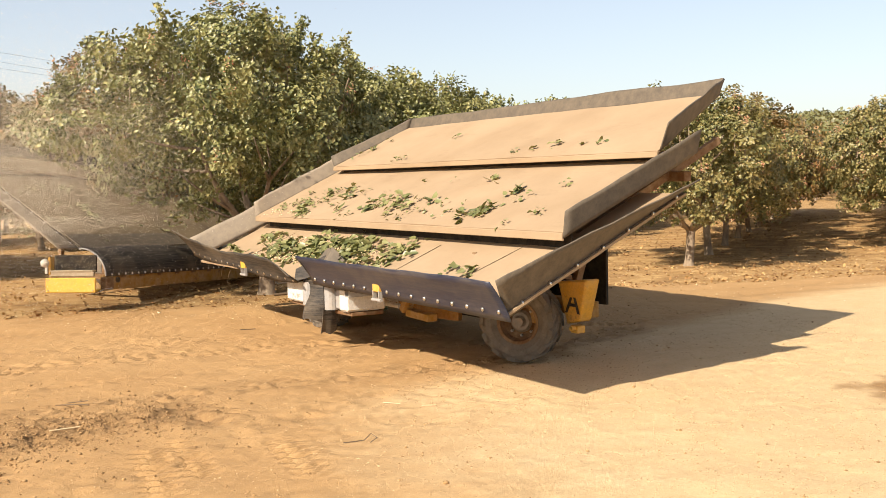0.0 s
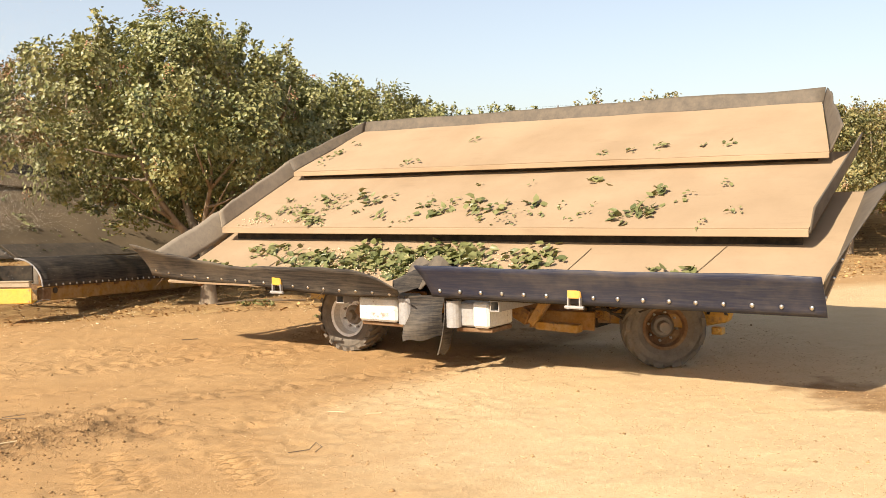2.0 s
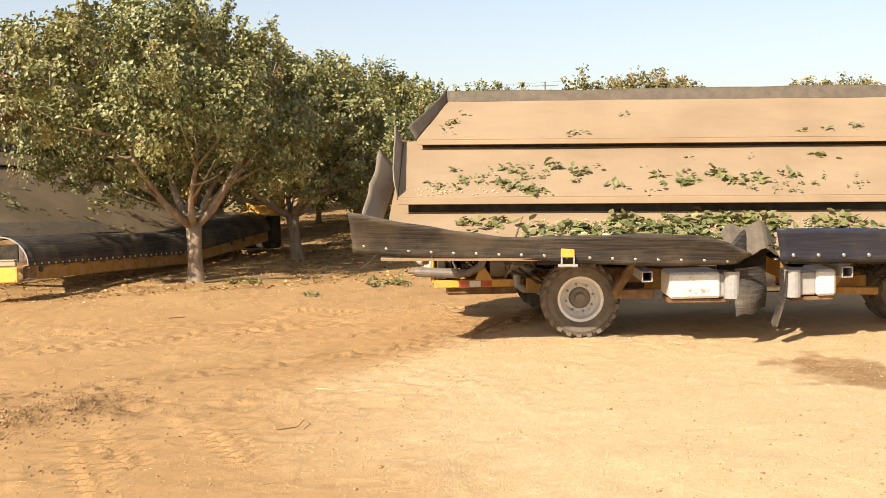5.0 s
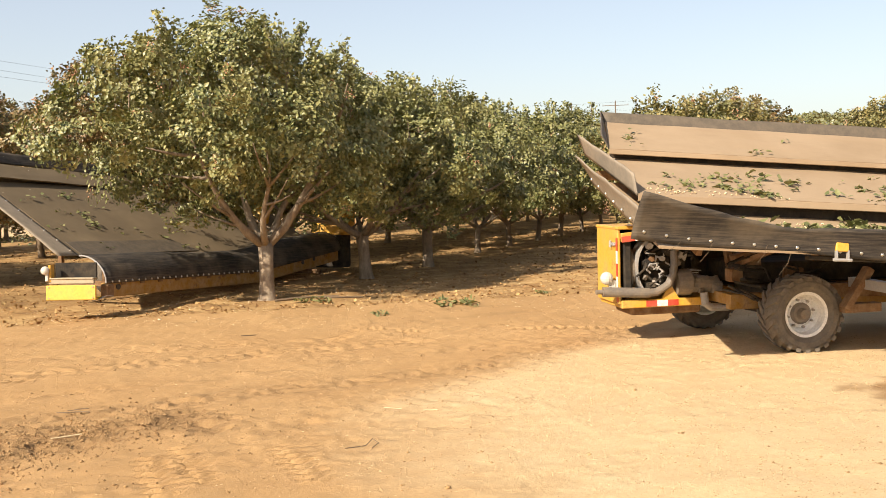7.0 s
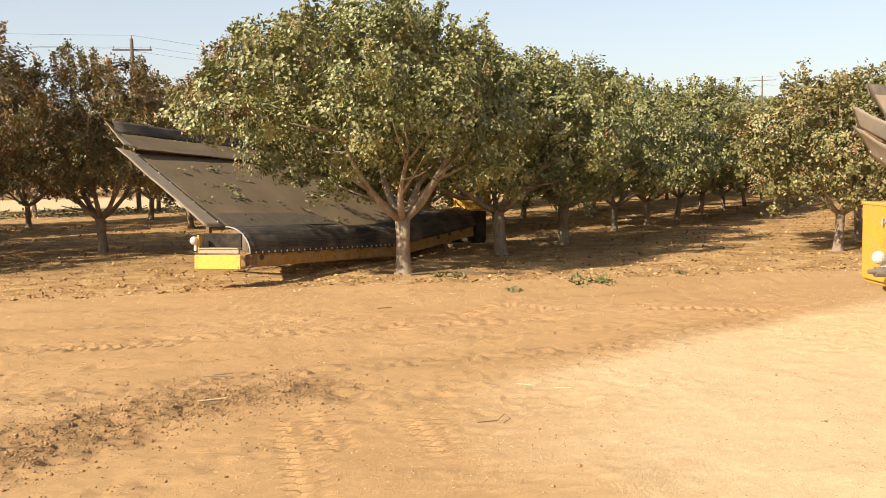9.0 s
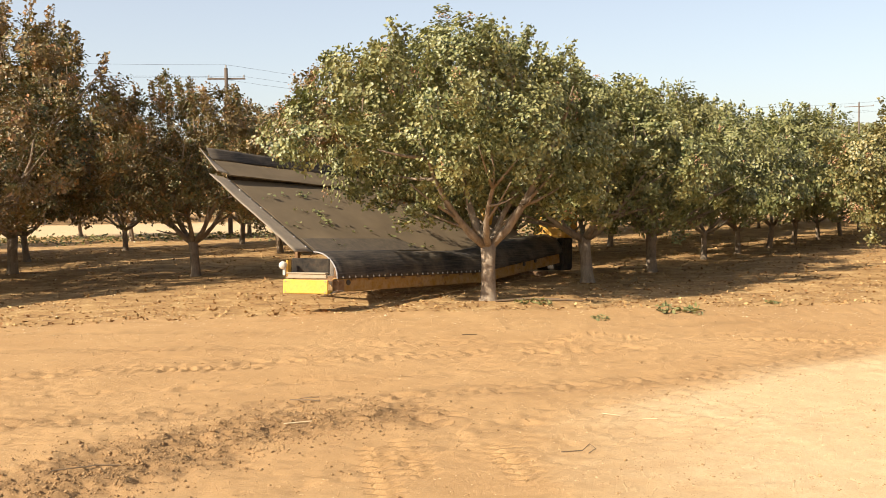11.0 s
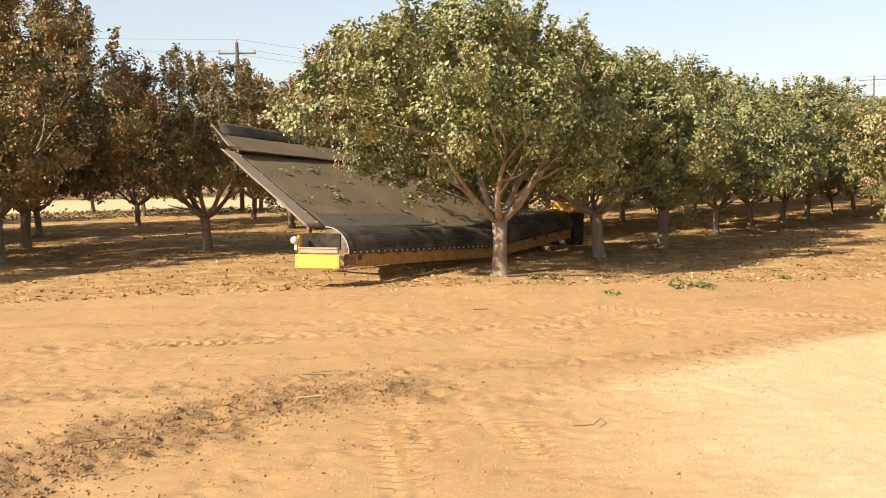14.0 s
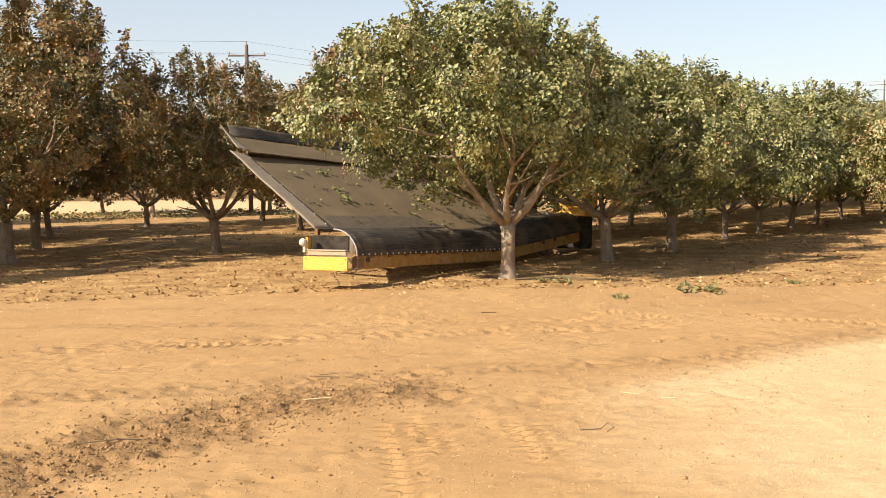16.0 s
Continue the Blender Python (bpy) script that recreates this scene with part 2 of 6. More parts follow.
    M["yellow_dirty_shaded"] = painted("dirty_shaded_yellow_paint", (0.34, 0.175, 0.03), 0.65, 0.75, 0.6)
    m = Mat("airborne_dust", 1.0)
    m.color(m.mix(m.noise(3.0), (0.78, 0.68, 0.54), (0.85, 0.76, 0.62)))
    M["mote"] = m.m
    m = Mat("dirt_clod", 0.95)
    c = m.ramp(m.island(), [(0, (0.23, 0.133, 0.058)), (0.6, (0.32, 0.196, 0.09)), (1, (0.41, 0.262, 0.128))])
    m.color(c).bump(m.noise(60), 0.4, 0.005)
    M["clod"] = m.m
    m = Mat("dirt_crumb", 0.95)
    m.color(m.ramp(m.island(), [(0, (0.28, 0.165, 0.072)), (0.6, (0.43, 0.265, 0.118)), (1, (0.58, 0.42, 0.23))]))
    M["crumb"] = m.m
    return M


M = make_materials()


# ---------- mesh tools ----------
def finish(bm, name, mat, smooth=False):
    me = bpy.data.meshes.new(name)
    bm.normal_update()
    bm.to_mesh(me)
    bm.free()
    me.materials.append(mat)
    if smooth:
        me.shade_smooth()
    return me


def part(name, bm, mat, parent=None, label="", smooth=False):
    ob = new(name, finish(bm, name, M[mat], smooth))
    if parent is not None:
        ob.parent = parent
    if label:
        ob["label"] = label
    return ob


def mesh_part(name, verts, faces, mat, parent=None, label=""):
    me = bpy.data.meshes.new(name)
    me.from_pydata(verts, [], faces)
    me.materials.append(M[mat])
    ob = new(name, me)
    if parent is not None:
        ob.parent = parent
    if label:
        ob["label"] = label
    return ob


def box(bm, c, s, m=None, bevel=0.012):
    r = bmesh.ops.create_cube(bm, size=1.0)
    vs = r["verts"]
    bmesh.ops.scale(bm, vec=s, verts=vs)
    if bevel and min(s) > bevel * 2.5:
        es = list({e for v in vs for e in v.link_edges})
        rb = bmesh.ops.bevel(bm, geom=es, offset=bevel, segments=1, affect="EDGES")
        vs = list({v for f in rb["faces"] for v in f.verts} | {v for v in vs if v.is_valid})
    if m is not None:
        bmesh.ops.transform(bm, matrix=m, verts=vs)
    bmesh.ops.translate(bm, vec=c, verts=vs)
    return vs


def bar(bm, p, q, w, h, bevel=0.008):
    """A rectangular bar from p to q."""
    p, q = Vector(p), Vector(q)
    d = q - p
    m = d.to_track_quat("X", "Z").to_matrix().to_4x4()
    return box(bm, (p + q) / 2, (d.length, w, h), m, bevel)


def tube(bm, pts, radii, seg=10, cap=True):
    """A round tube through points."""
    pts = [Vector(p) for p in pts]
    if isinstance(radii, (int, float)):
        radii = [radii] * len(pts)
    rings = []
    side = None
    for i, p in enumerate(pts):
        d = (pts[min(i + 1, len(pts) - 1)] - pts[max(i - 1, 0)]).normalized()
        if side is None:
            side = d.orthogonal().normalized()
        side = (side - d * side.dot(d)).normalized()
        up = d.cross(side)
        rings.append([bm.verts.new(p + (side * math.cos(a) + up * math.sin(a)) * radii[i]) for a in (2 * math.pi * k / seg for k in range(seg))])
    for a, b in zip(rings, rings[1:]):
        for k in range(seg):
            bm.faces.new((a[k], a[(k + 1) % seg], b[(k + 1) % seg], b[k]))
    if cap:
        bm.faces.new(rings[0][::-1])
        bm.faces.new(rings[-1])
    return rings


def sheet(bm, fn, nu, nv, thick):
    """A sheet with thickness: fn(u, v) gives the place for u, v in 0..1."""
    P = [[Vector(fn(i / nu, j / nv)) for j in range(nv + 1)] for i in range(nu + 1)]
    def nrm(i, j):
        a = P[min(i + 1, nu)][j] - P[max(i - 1, 0)][j]
        b = P[i][min(j + 1, nv)] - P[i][max(j - 1, 0)]
        return a.cross(b).normalized()
    top = [[bm.verts.new(P[i][j]) for j in range(nv + 1)] for i in range(nu + 1)]
    bot = [[bm.verts.new(P[i][j] - nrm(i, j) * thick) for j in range(nv + 1)] for i in range(nu + 1)]
    for i in range(nu):
        for j in range(nv):
            bm.faces.new((top[i][j], top[i + 1][j], top[i + 1][j + 1], top[i][j + 1]))
            bm.faces.new((bot[i][j], bot[i][j + 1], bot[i + 1][j + 1], bot[i + 1][j]))
    for i in range(nu):
        bm.faces.new((top[i][0], bot[i][0], bot[i + 1][0], top[i + 1][0]))
        bm.faces.new((top[i][nv], top[i + 1][nv], bot[i + 1][nv], bot[i][nv]))
    for j in range(nv):
        bm.faces.new((top[0][j], top[0][j + 1], bot[0][j + 1], bot[0][j]))
        bm.faces.new((top[nu][j], bot[nu][j], bot[nu][j + 1], top[nu][j + 1]))


def revolve(bm, profile, seg):
    """Turn a closed (y, r) profile about the y axis."""
    rings = []
    for k in range(seg):
        a = 2 * math.pi * k / seg
        rings.append([bm.verts.new((r * math.sin(a), y, r * math.cos(a))) for y, r in profile])
    n = len(profile)
    for k in range(seg):
        a, b = rings[k], rings[(k + 1) % seg]
        for i in range(n):
            j = (i + 1) % n
            bm.faces.new((a[i], a[j], b[j], b[i]))


def smoothstep(a, b, x):
    t = np.clip((x - a) / (b - a), 0, 1)
    return t * t * (3 - 2 * t)


LATTICES = {}


def lattice(seed):
    """A tile of random values that repeats without a seam."""
    if seed not in LATTICES:
        g = np.random.RandomState(seed).rand(257, 257)
        g[256], g[:, 256] = g[0], g[:, 0]
        g[256, 256] = g[0, 0]
        LATTICES[seed] = g
    return LATTICES[seed]


def vnoise(x, y, seed):
    """Smooth value noise on arrays."""
    g = lattice(seed)
    xi, yi = np.floor(x).astype(int), np.floor(y).astype(int)
    fx, fy = x - xi, y - yi
    fx, fy = fx * fx * (3 - 2 * fx), fy * fy * (3 - 2 * fy)
    xi, yi = xi % 256, yi % 256
    return (g[xi, yi] * (1 - fx) + g[xi + 1, yi] * fx) * (1 - fy) + (g[xi, yi + 1] * (1 - fx) + g[xi + 1, yi + 1] * fx) * fy


def fbm(x, y, scale, seed, octaves=4):
    s, a, tot = 0, 1.0, 0
    for o in range(octaves):
        c, w = math.cos(0.5 + 0.9 * o + seed), math.sin(0.5 + 0.9 * o + seed)
        s = s + a * vnoise((x * c - y * w) * scale * 2 ** o + 17.3 * o, (x * w + y * c) * scale * 2 ** o + 5.1 * o, seed + o)
        tot += a
        a *= 0.5
    return s / tot


# ---------- ground ----------
def seg_dist(x, y, pts):
    d = np.full(np.shape(x), 1e9)
    for (ax, ay), (bx, by) in zip(pts, pts[1:]):
        vx, vy = bx - ax, by - ay
        t = np.clip(((x - ax) * vx + (y - ay) * vy) / (vx * vx + vy * vy), 0, 1)
        d = np.minimum(d, np.hypot(x - ax - t * vx, y - ay - t * vy))
    return d


RUT = [(-6.5, 5.6), (-4.6, 7.3), (-3.7, 9.0), (-2.8, 10.4), (-1.5, 11.0)]
RUT_BACK = [(-9.0, 9.2), (-5.8, 10.3), (-3.6, 11.2), (-1.5, 12.0), (2.2, 13.2), (5.0, 15.5)]
LEFT_TRACK = [(-12, 12.5), (-7.5, 13.2), (-5.1, 13.9), (-3.0, 14.6), (1.5, 15.6)]
TRACKS = [
    [(-12, 10.9), (-6, 12.0), (-1, 13.4), (3, 14.9), (9, 18.6)], [(-12, 15.3), (-4, 15.7), (2, 16.5), (9, 19.2)],
    [(-12, 17.6), (-4, 17.4), (3, 18.3), (12, 19.8)], [(-3.8, 6.0), (-1.6, 8.6), (0.2, 11.0), (3.4, 13.6)], [(-12, 19.0), (0, 19.3), (12, 20.6)],
]
TREADS = [
    ((-1.55, 9.5), (-1.05, 7.3), 0.26), ((-1.32, 9.85), (-0.93, 8.4), 0.24), ((-0.34, 9.6), (0.0, 8.3), 0.28),
    ((-5.5, 13.74), (-3.7, 13.86), 0.26), ((0.2, 15.9), (0.9, 17.3), 0.26), ((0.8, 17.2), (1.9, 16.4), 0.24), ((3.2, 16.4), (5.4, 16.1), 0.24),
]


def front_edge(x):
    return 20.9 + 0.09 * x + 0.2 * np.minimum(0, np.asarray(x) + 4.5)


def ground_height(x, y):
    near = smoothstep(45, 25, np.hypot(x, y))
    z = (fbm(x, y, 0.35, 11) - 0.5) * 0.10 * near
    z = z + (fbm(x, y, 2.2, 23) - 0.5) * 0.035 * near + (fbm(x, y, 9.0, 27, 2) - 0.5) * (0.012 + 0.022 * smoothstep(0.42, 0.62, fbm(x, y, 0.45, 43, 3))) * near
    d = seg_dist(x, y, RUT)
    d = d + (fbm(x, y, 1.2, 29) - 0.5) * 0.9
    band = smoothstep(1.0, 0.3, d)
    z = z + band * ((fbm(x, y, 3.0, 31, 2) - 0.5) * 0.10 + (0.25 - np.abs(fbm(x, y * 1.3, 7.0, 33, 2) - 0.5)) * 0.26 - 0.055)
    d2 = seg_dist(x, y, RUT_BACK)
    z = z + smoothstep(0.5, 0.1, d2) * ((fbm(x, y, 9.0, 37, 2) - 0.5) * 0.085 - 0.012)
    d3 = seg_dist(x, y, LEFT_TRACK)
    z = z + smoothstep(0.6, 0.15, d3) * ((fbm(x, y, 9.0, 41, 2) - 0.5) * 0.085 - 0.012)
    for k, tr in enumerate(TRACKS):
        z = z + smoothstep(0.32, 0.05, seg_dist(x, y, tr)) * ((fbm(x, y, 7.0, 61 + k, 2) - 0.5) * 0.05 - 0.010)
    for (ax, ay), (bx, by), w in TREADS:
        L = math.hypot(bx - ax, by - ay)
        ux, uy = (bx - ax) / L, (by - ay) / L
        s = (x - ax) * ux + (y - ay) * uy
        o = -(x - ax) * uy + (y - ay) * ux
        inside = smoothstep(-0.02, 0.08, s) * smoothstep(L + 0.02, L - 0.08, s) * smoothstep(w / 2 + 0.03, w / 2 - 0.02, np.abs(o))
        lug = np.sin((s + np.abs(o) * 0.7) * 2 * math.pi / 0.17)
        z = z + inside * (smoothstep(-0.2, 0.6, lug) * -0.058 + 0.014) * (0.55 + 0.9 * fbm(x, y, 1.5, 51, 2))
    # the ground climbs to a far orchard hill
    far = np.hypot(x, y)
    bearing = np.degrees(np.arctan2(x, y))
    w = smoothstep(-6, 12, bearing) * smoothstep(150, 80, np.abs(bearing))
    z = z + w * smoothstep(80, 900, far) * 40.0 + (1 - w) * smoothstep(300, 1500, far) * 14
    return z


def build_ground():
    def axis(lo, hi, step, far, grow=1.16):
        a = list(np.arange(lo, hi, step))
        up, s = [hi], step
        while up[-1] < far:
            s = min(s * grow, 60)
            up.append(up[-1] + s)
        dn, s = [lo], step
        while dn[-1] > -far:
            s = min(s * grow, 60)
            dn.append(dn[-1] - s)
        return np.array(sorted(set(dn[1:])) + a + up)
    xs = axis(-7.0, 7.0, 0.042, 2600)
    ys = axis(6.2, 16.5, 0.042, 2600, 1.09)
    X, Y = np.meshgrid(xs, ys, indexing="ij")
    Z = ground_height(X, Y)
    nx, ny = X.shape
    co = np.stack([X, Y, Z], -1).reshape(-1, 3)
    idx = np.arange(nx * ny).reshape(nx, ny)
    quads = np.stack([idx[:-1, :-1], idx[1:, :-1], idx[1:, 1:], idx[:-1, 1:]], -1).reshape(-1, 4)
    me = bpy.data.meshes.new("ground")
    me.vertices.add(len(co))
    me.vertices.foreach_set("co", co.ravel())
    me.loops.add(len(quads) * 4)
    me.loops.foreach_set("vertex_index", quads.ravel())
    me.polygons.add(len(quads))
    me.polygons.foreach_set("loop_start", np.arange(0, len(quads) * 4, 4))
    me.update()
    x, y = co[:, 0], co[:, 1]
    wob = (fbm(x, y, 0.5, 71) - 0.5) * 1.6
    line = (-(x - 0.6) * 0.62 + (y - 11.5) * 0.78) + wob * 0.6
    road = smoothstep(0.7, -0.5, line) * smoothstep(-0.3, 2.6, x + wob * 0.9 + (y - 9) * 0.05)
    road = road * smoothstep(front_edge(x) - 1.0, front_edge(x) - 3.0, y)
    back = y - (69 + 0.28 * x)
    road = np.maximum(road, smoothstep(-1, 1.5, back) * smoothstep(31, 28, back) * smoothstep(2, -8, x))
    damp = np.maximum(smoothstep(1.15, 0.3, seg_dist(x, y, RUT) + (fbm(x, y, 1.2, 29) - 0.5) * 0.9) * 0.85, smoothstep(0.75, 0.15, seg_dist(x, y, RUT_BACK)) * 0.55)
    damp = np.maximum(damp, smoothstep(0.8, 0.2, seg_dist(x, y, LEFT_TRACK)) * 0.42)
    for tr in TRACKS:
        damp = np.maximum(damp, smoothstep(0.5, 0.1, seg_dist(x, y, tr) + 0.12 * (fbm(x, y, 0.8, 91) - 0.5)) * 0.42 * (0.4 + fbm(x, y, 0.35, 95)))
    damp = np.maximum(damp, smoothstep(1.0, 0.4, np.hypot((x - 6.6), (y - 9.8) * 0.7) + (fbm(x, y, 1.6, 97) - 0.5) * 1.4) * 0.75)
    litter = smoothstep(-1.2, 0.8, y - front_edge(x) + wob) * smoothstep(2, -2, back)
    litter = np.maximum(litter, smoothstep(100, 130, y))
    for nm, val in (("road", road), ("damp", damp), ("litter", litter)):
        at = me.attributes.new(nm, "FLOAT", "POINT")
        at.data.foreach_set("value", val.astype(np.float32))
    me.materials.append(M["ground"])
    me.shade_smooth()
    ob = new("ground", me)
    tagged(ob, "tan bare dirt yard and gravel track with ruts and tyre prints", "ground", kind="structure")


build_ground()


def ground_z(x, y):
    return float(ground_height(np.array([x], float), np.array([y], float))[0])


# ---------- trees ----------
def leaf_mesh(name, pos, nrm, size, rng, mat, width=0.62, fold=0.18, simple=False):
    """Many small folded leaves as one mesh: place, facing and length of each."""
    n = len(pos)
    nrm = nrm / (np.linalg.norm(nrm, axis=1, keepdims=True) + 1e-9)
    t = rng.normal(size=(n, 3))
    t[:, 2] -= 0.5
    t -= nrm * (t * nrm).sum(1, keepdims=True)
    t /= np.linalg.norm(t, axis=1, keepdims=True) + 1e-9
    s = np.cross(nrm, t)
    L = size[:, None]
    W = L * width * 0.5
    mid = pos + t * L * 0.48 - nrm * L * fold
    v = np.stack([pos, pos + t * L * 0.42 + s * W, mid, pos + t * L * 0.42 - s * W, pos + t * L], 1).reshape(-1, 3)
    b = np.arange(n)[:, None] * 5
    if simple:
        v = v.reshape(n, 5, 3)[:, [0, 1, 4, 3]].copy()
        v[:, 1] -= nrm * L * 0.12
        v[:, 3] -= nrm * L * 0.12
        v = v.reshape(-1, 3)
        b = np.arange(n)[:, None] * 4
    f = np.concatenate([b + np.array([0, 2, 1]), b + np.array([0, 3, 2]), b + np.array([1, 2, 4]), b + np.array([2, 3, 4])], 1).reshape(-1, 3)
    if simple:
        f = np.concatenate([b + np.array([0, 2, 1]), b + np.array([0, 3, 2])], 1).reshape(-1, 3)
    me = bpy.data.meshes.new(name)
    me.vertices.add(len(v))
    me.vertices.foreach_set("co", v.ravel())
    me.loops.add(len(f) * 3)
    me.loops.foreach_set("vertex_index", f.ravel())
    me.polygons.add(len(f))
    me.polygons.foreach_set("loop_start", np.arange(0, len(f) * 3, 3))
    me.update()
    me.materials.append(mat)
    return me


def oval_leaf_mesh(name, pos, nrm, size, rng, mat, width=0.62):
    """Rounded curling leaves with a sunken midrib, as one mesh."""
    n = len(pos)
    nrm = nrm / (np.linalg.norm(nrm, axis=1, keepdims=True) + 1e-9)
    t = rng.normal(size=(n, 3))
    t -= nrm * (t * nrm).sum(1, keepdims=True)
    t /= np.linalg.norm(t, axis=1, keepdims=True) + 1e-9
    s = np.cross(nrm, t)
    L = size[:, None]
    curl = rng.uniform(-0.10, 0.22, (n, 1)) * L
    W = L * width * 0.5 * rng.uniform(0.7, 1.1, (n, 1))
    cols = [pos, pos + t * L * 0.28 + s * W + nrm * curl, pos + t * L * 0.30 - nrm * L * 0.06, pos + t * L * 0.28 - s * W + nrm * curl,
            pos + t * L * 0.68 + s * W * 0.8 + nrm * curl * 0.6, pos + t * L * 0.68 - nrm * (L * 0.05), pos + t * L * 0.68 - s * W * 0.8 + nrm * curl * 0.6, pos + t * L - nrm * curl]
    v = np.stack(cols, 1).reshape(-1, 3)
    tri = np.array([(0, 2, 1), (0, 3, 2), (1, 2, 5), (1, 5, 4), (2, 3, 6), (2, 6, 5), (4, 5, 7), (5, 6, 7)])
    f = (np.arange(n)[:, None, None] * 8 + tri[None]).reshape(-1, 3)
    me = bpy.data.meshes.new(name)
    me.vertices.add(len(v))
    me.vertices.foreach_set("co", v.ravel())
    me.loops.add(len(f) * 3)
    me.loops.foreach_set("vertex_index", f.ravel())
    me.polygons.add(len(f))
    me.polygons.foreach_set("loop_start", np.arange(0, len(f) * 3, 3))
    me.update()
    me.materials.append(mat)
    me.shade_smooth()
    return me


def crumbs(name, pos, size, rng, mat, squash=0.8):
    """Many small octahedral lumps as one mesh."""
    base = np.array([(1, 0, 0), (-1, 0, 0), (0, 1, 0), (0, -1, 0), (0, 0, 1), (0, 0, -1)], float)
    tri = np.array([(0, 2, 4), (2, 1, 4), (1, 3, 4), (3, 0, 4), (2, 0, 5), (1, 2, 5), (3, 1, 5), (0, 3, 5)])
    n = len(pos)
    jit = 0.65 + 0.7 * rng.rand(n, 6, 1)
    a = rng.rand(n) * 6.28
    rot = np.stack([np.stack([np.cos(a), -np.sin(a), 0 * a], -1), np.stack([np.sin(a), np.cos(a), 0 * a], -1), np.stack([0 * a, 0 * a, 0 * a + squash], -1)], 1)
    v = np.einsum("nij,nkj->nki", rot, base[None] * jit) * size[:, None, None] + pos[:, None]
    f = (np.arange(n)[:, None, None] * 6 + tri[None]).reshape(-1, 3)
    me = bpy.data.meshes.new(name)
    v = v.reshape(-1, 3)
    me.vertices.add(len(v))
    me.vertices.foreach_set("co", v.ravel())
    me.loops.add(len(f) * 3)
    me.loops.foreach_set("vertex_index", f.ravel())
    me.polygons.add(len(f))
    me.polygons.foreach_set("loop_start", np.arange(0, len(f) * 3, 3))
    me.update()
    me.materials.append(mat)
    return me


def make_tree(seed, height, radius, leaves, leaf_size, mat="leaf", nuts=30, fork=1.25, skirt=1.75, trunk_r=0.17, shoots=26, stretch=(1.0, 1.0), shift=(0.0, 0.0), simple=False):
    """A pistachio tree at the origin: trunk with limbs, leafy crown, nut clusters."""
    rng = np.random.RandomState(seed)
    root = new("pistachio_tree")
    bm = bmesh.new()
    lean = rng.uniform(-0.12, 0.12, 2)
    zs = [-0.25, 0.0, 0.12, 0.45, 0.85, fork]
    rr = [1.55, 1.3, 1.08, 0.95, 0.92, 1.05]
    tube(bm, [(lean[0] * z / fork * (1 + 0.3 * math.sin(3 * z)), lean[1] * z / fork, z) for z in zs], [trunk_r * k for k in rr], 12)
    limbs = 5
    tips = []
    for k in range(limbs):
        a = 2 * math.pi * (k + rng.uniform(-0.25, 0.25)) / limbs
        reach = radius * rng.uniform(0.5, 0.75)
        top = skirt + (height - skirt) * rng.uniform(0.35, 0.7)
        p0 = Vector((lean[0], lean[1], fork - 0.08))
        pts = []
        for s in np.linspace(0, 1, 7):
            out = reach * (s ** 0.85)
            w = 0.10 * math.sin(5 * s + k)
            pts.append(p0 + Vector((math.cos(a + w) * out, math.sin(a + w) * out, (top - fork) * s ** 1.15)))
        r0 = trunk_r * rng.uniform(0.5, 0.68)
        tube(bm, pts, [r0 * (1 - 0.8 * s) for s in np.linspace(0, 1, 7)], 8)
        for j in range(4):
            i = rng.randint(1, 6)
            b = a + rng.uniform(-1.3, 1.3)
            q = pts[i]
            ln = rng.uniform(0.7, 1.5) * radius / 3
            up = rng.uniform(-0.05, 0.9)
            sub = [q + Vector((math.cos(b) * ln * s, math.sin(b) * ln * s, up * ln * s + 0.15 * s * s)) for s in (0, 0.35, 0.7, 1)]
            tube(bm, sub, [r0 * 0.45 * (1 - 0.75 * s) for s in (0, 0.35, 0.7, 1)], 6)
            tips.append(sub[-1])
    part("trunk", bm, "bark", root, smooth=True)
    # crown: leafy lobes, each a shell of sprigs, with dark gaps between and sparse leaves inside
    mid_z = skirt + (height - skirt) * 0.40
    rx, ry = radius * stretch[0], radius * stretch[1]
    mx, my = lean[0] + shift[0], lean[1] + shift[1]
    nl = 21
    k = np.arange(nl) + 0.5
    up_z = 1 - 1.62 * k / nl
    az = 2.399963 * k + seed
    u = np.stack([np.cos(az) * np.sqrt(1 - up_z ** 2), np.sin(az) * np.sqrt(1 - up_z ** 2), up_z], 1)
    u += rng.normal(size=(nl, 3)) * 0.14
    vert = np.where(u[:, 2] > 0, height - mid_z, mid_z - skirt)
    lr = radius * rng.uniform(0.23, 0.46, nl)
    far_out = rng.uniform(0.52, 0.90, nl)
    lobe = np.stack([mx + u[:, 0] * rx * far_out, my + u[:, 1] * ry * far_out, mid_z + u[:, 2] * np.maximum(0.2, vert - lr * 0.85)], 1)
    nc = 560
    li = rng.choice(nl, nc, p=lr ** 2 / (lr ** 2).sum())
    d = rng.normal(size=(nc, 3)) + u[li] * 0.75
    d /= np.linalg.norm(d, axis=1, keepdims=True)
    ctr = lobe[li] + d * (lr[li] * rng.uniform(0.5, 1.08, nc) ** 0.6)[:, None] * np.array([1, 1, 0.9])
    stray = rng.rand(nc) < 0.16
    ctr[stray] += d[stray] * rng.uniform(0.1, 0.42, (stray.sum(), 1))
    # the lowest sprigs hang unevenly
    hem = skirt + 0.45 * np.array([noise.noise((q[0] * 0.9 + seed, q[1] * 0.9, 0.5)) for q in ctr])
    low = ctr[:, 2] < hem
    ctr[low, 2] = hem[low] + 0.5 * rng.rand(low.sum())
    per = np.maximum(4, rng.poisson(leaves * 0.88 / nc, nc))
    ci = np.repeat(np.arange(nc), per)
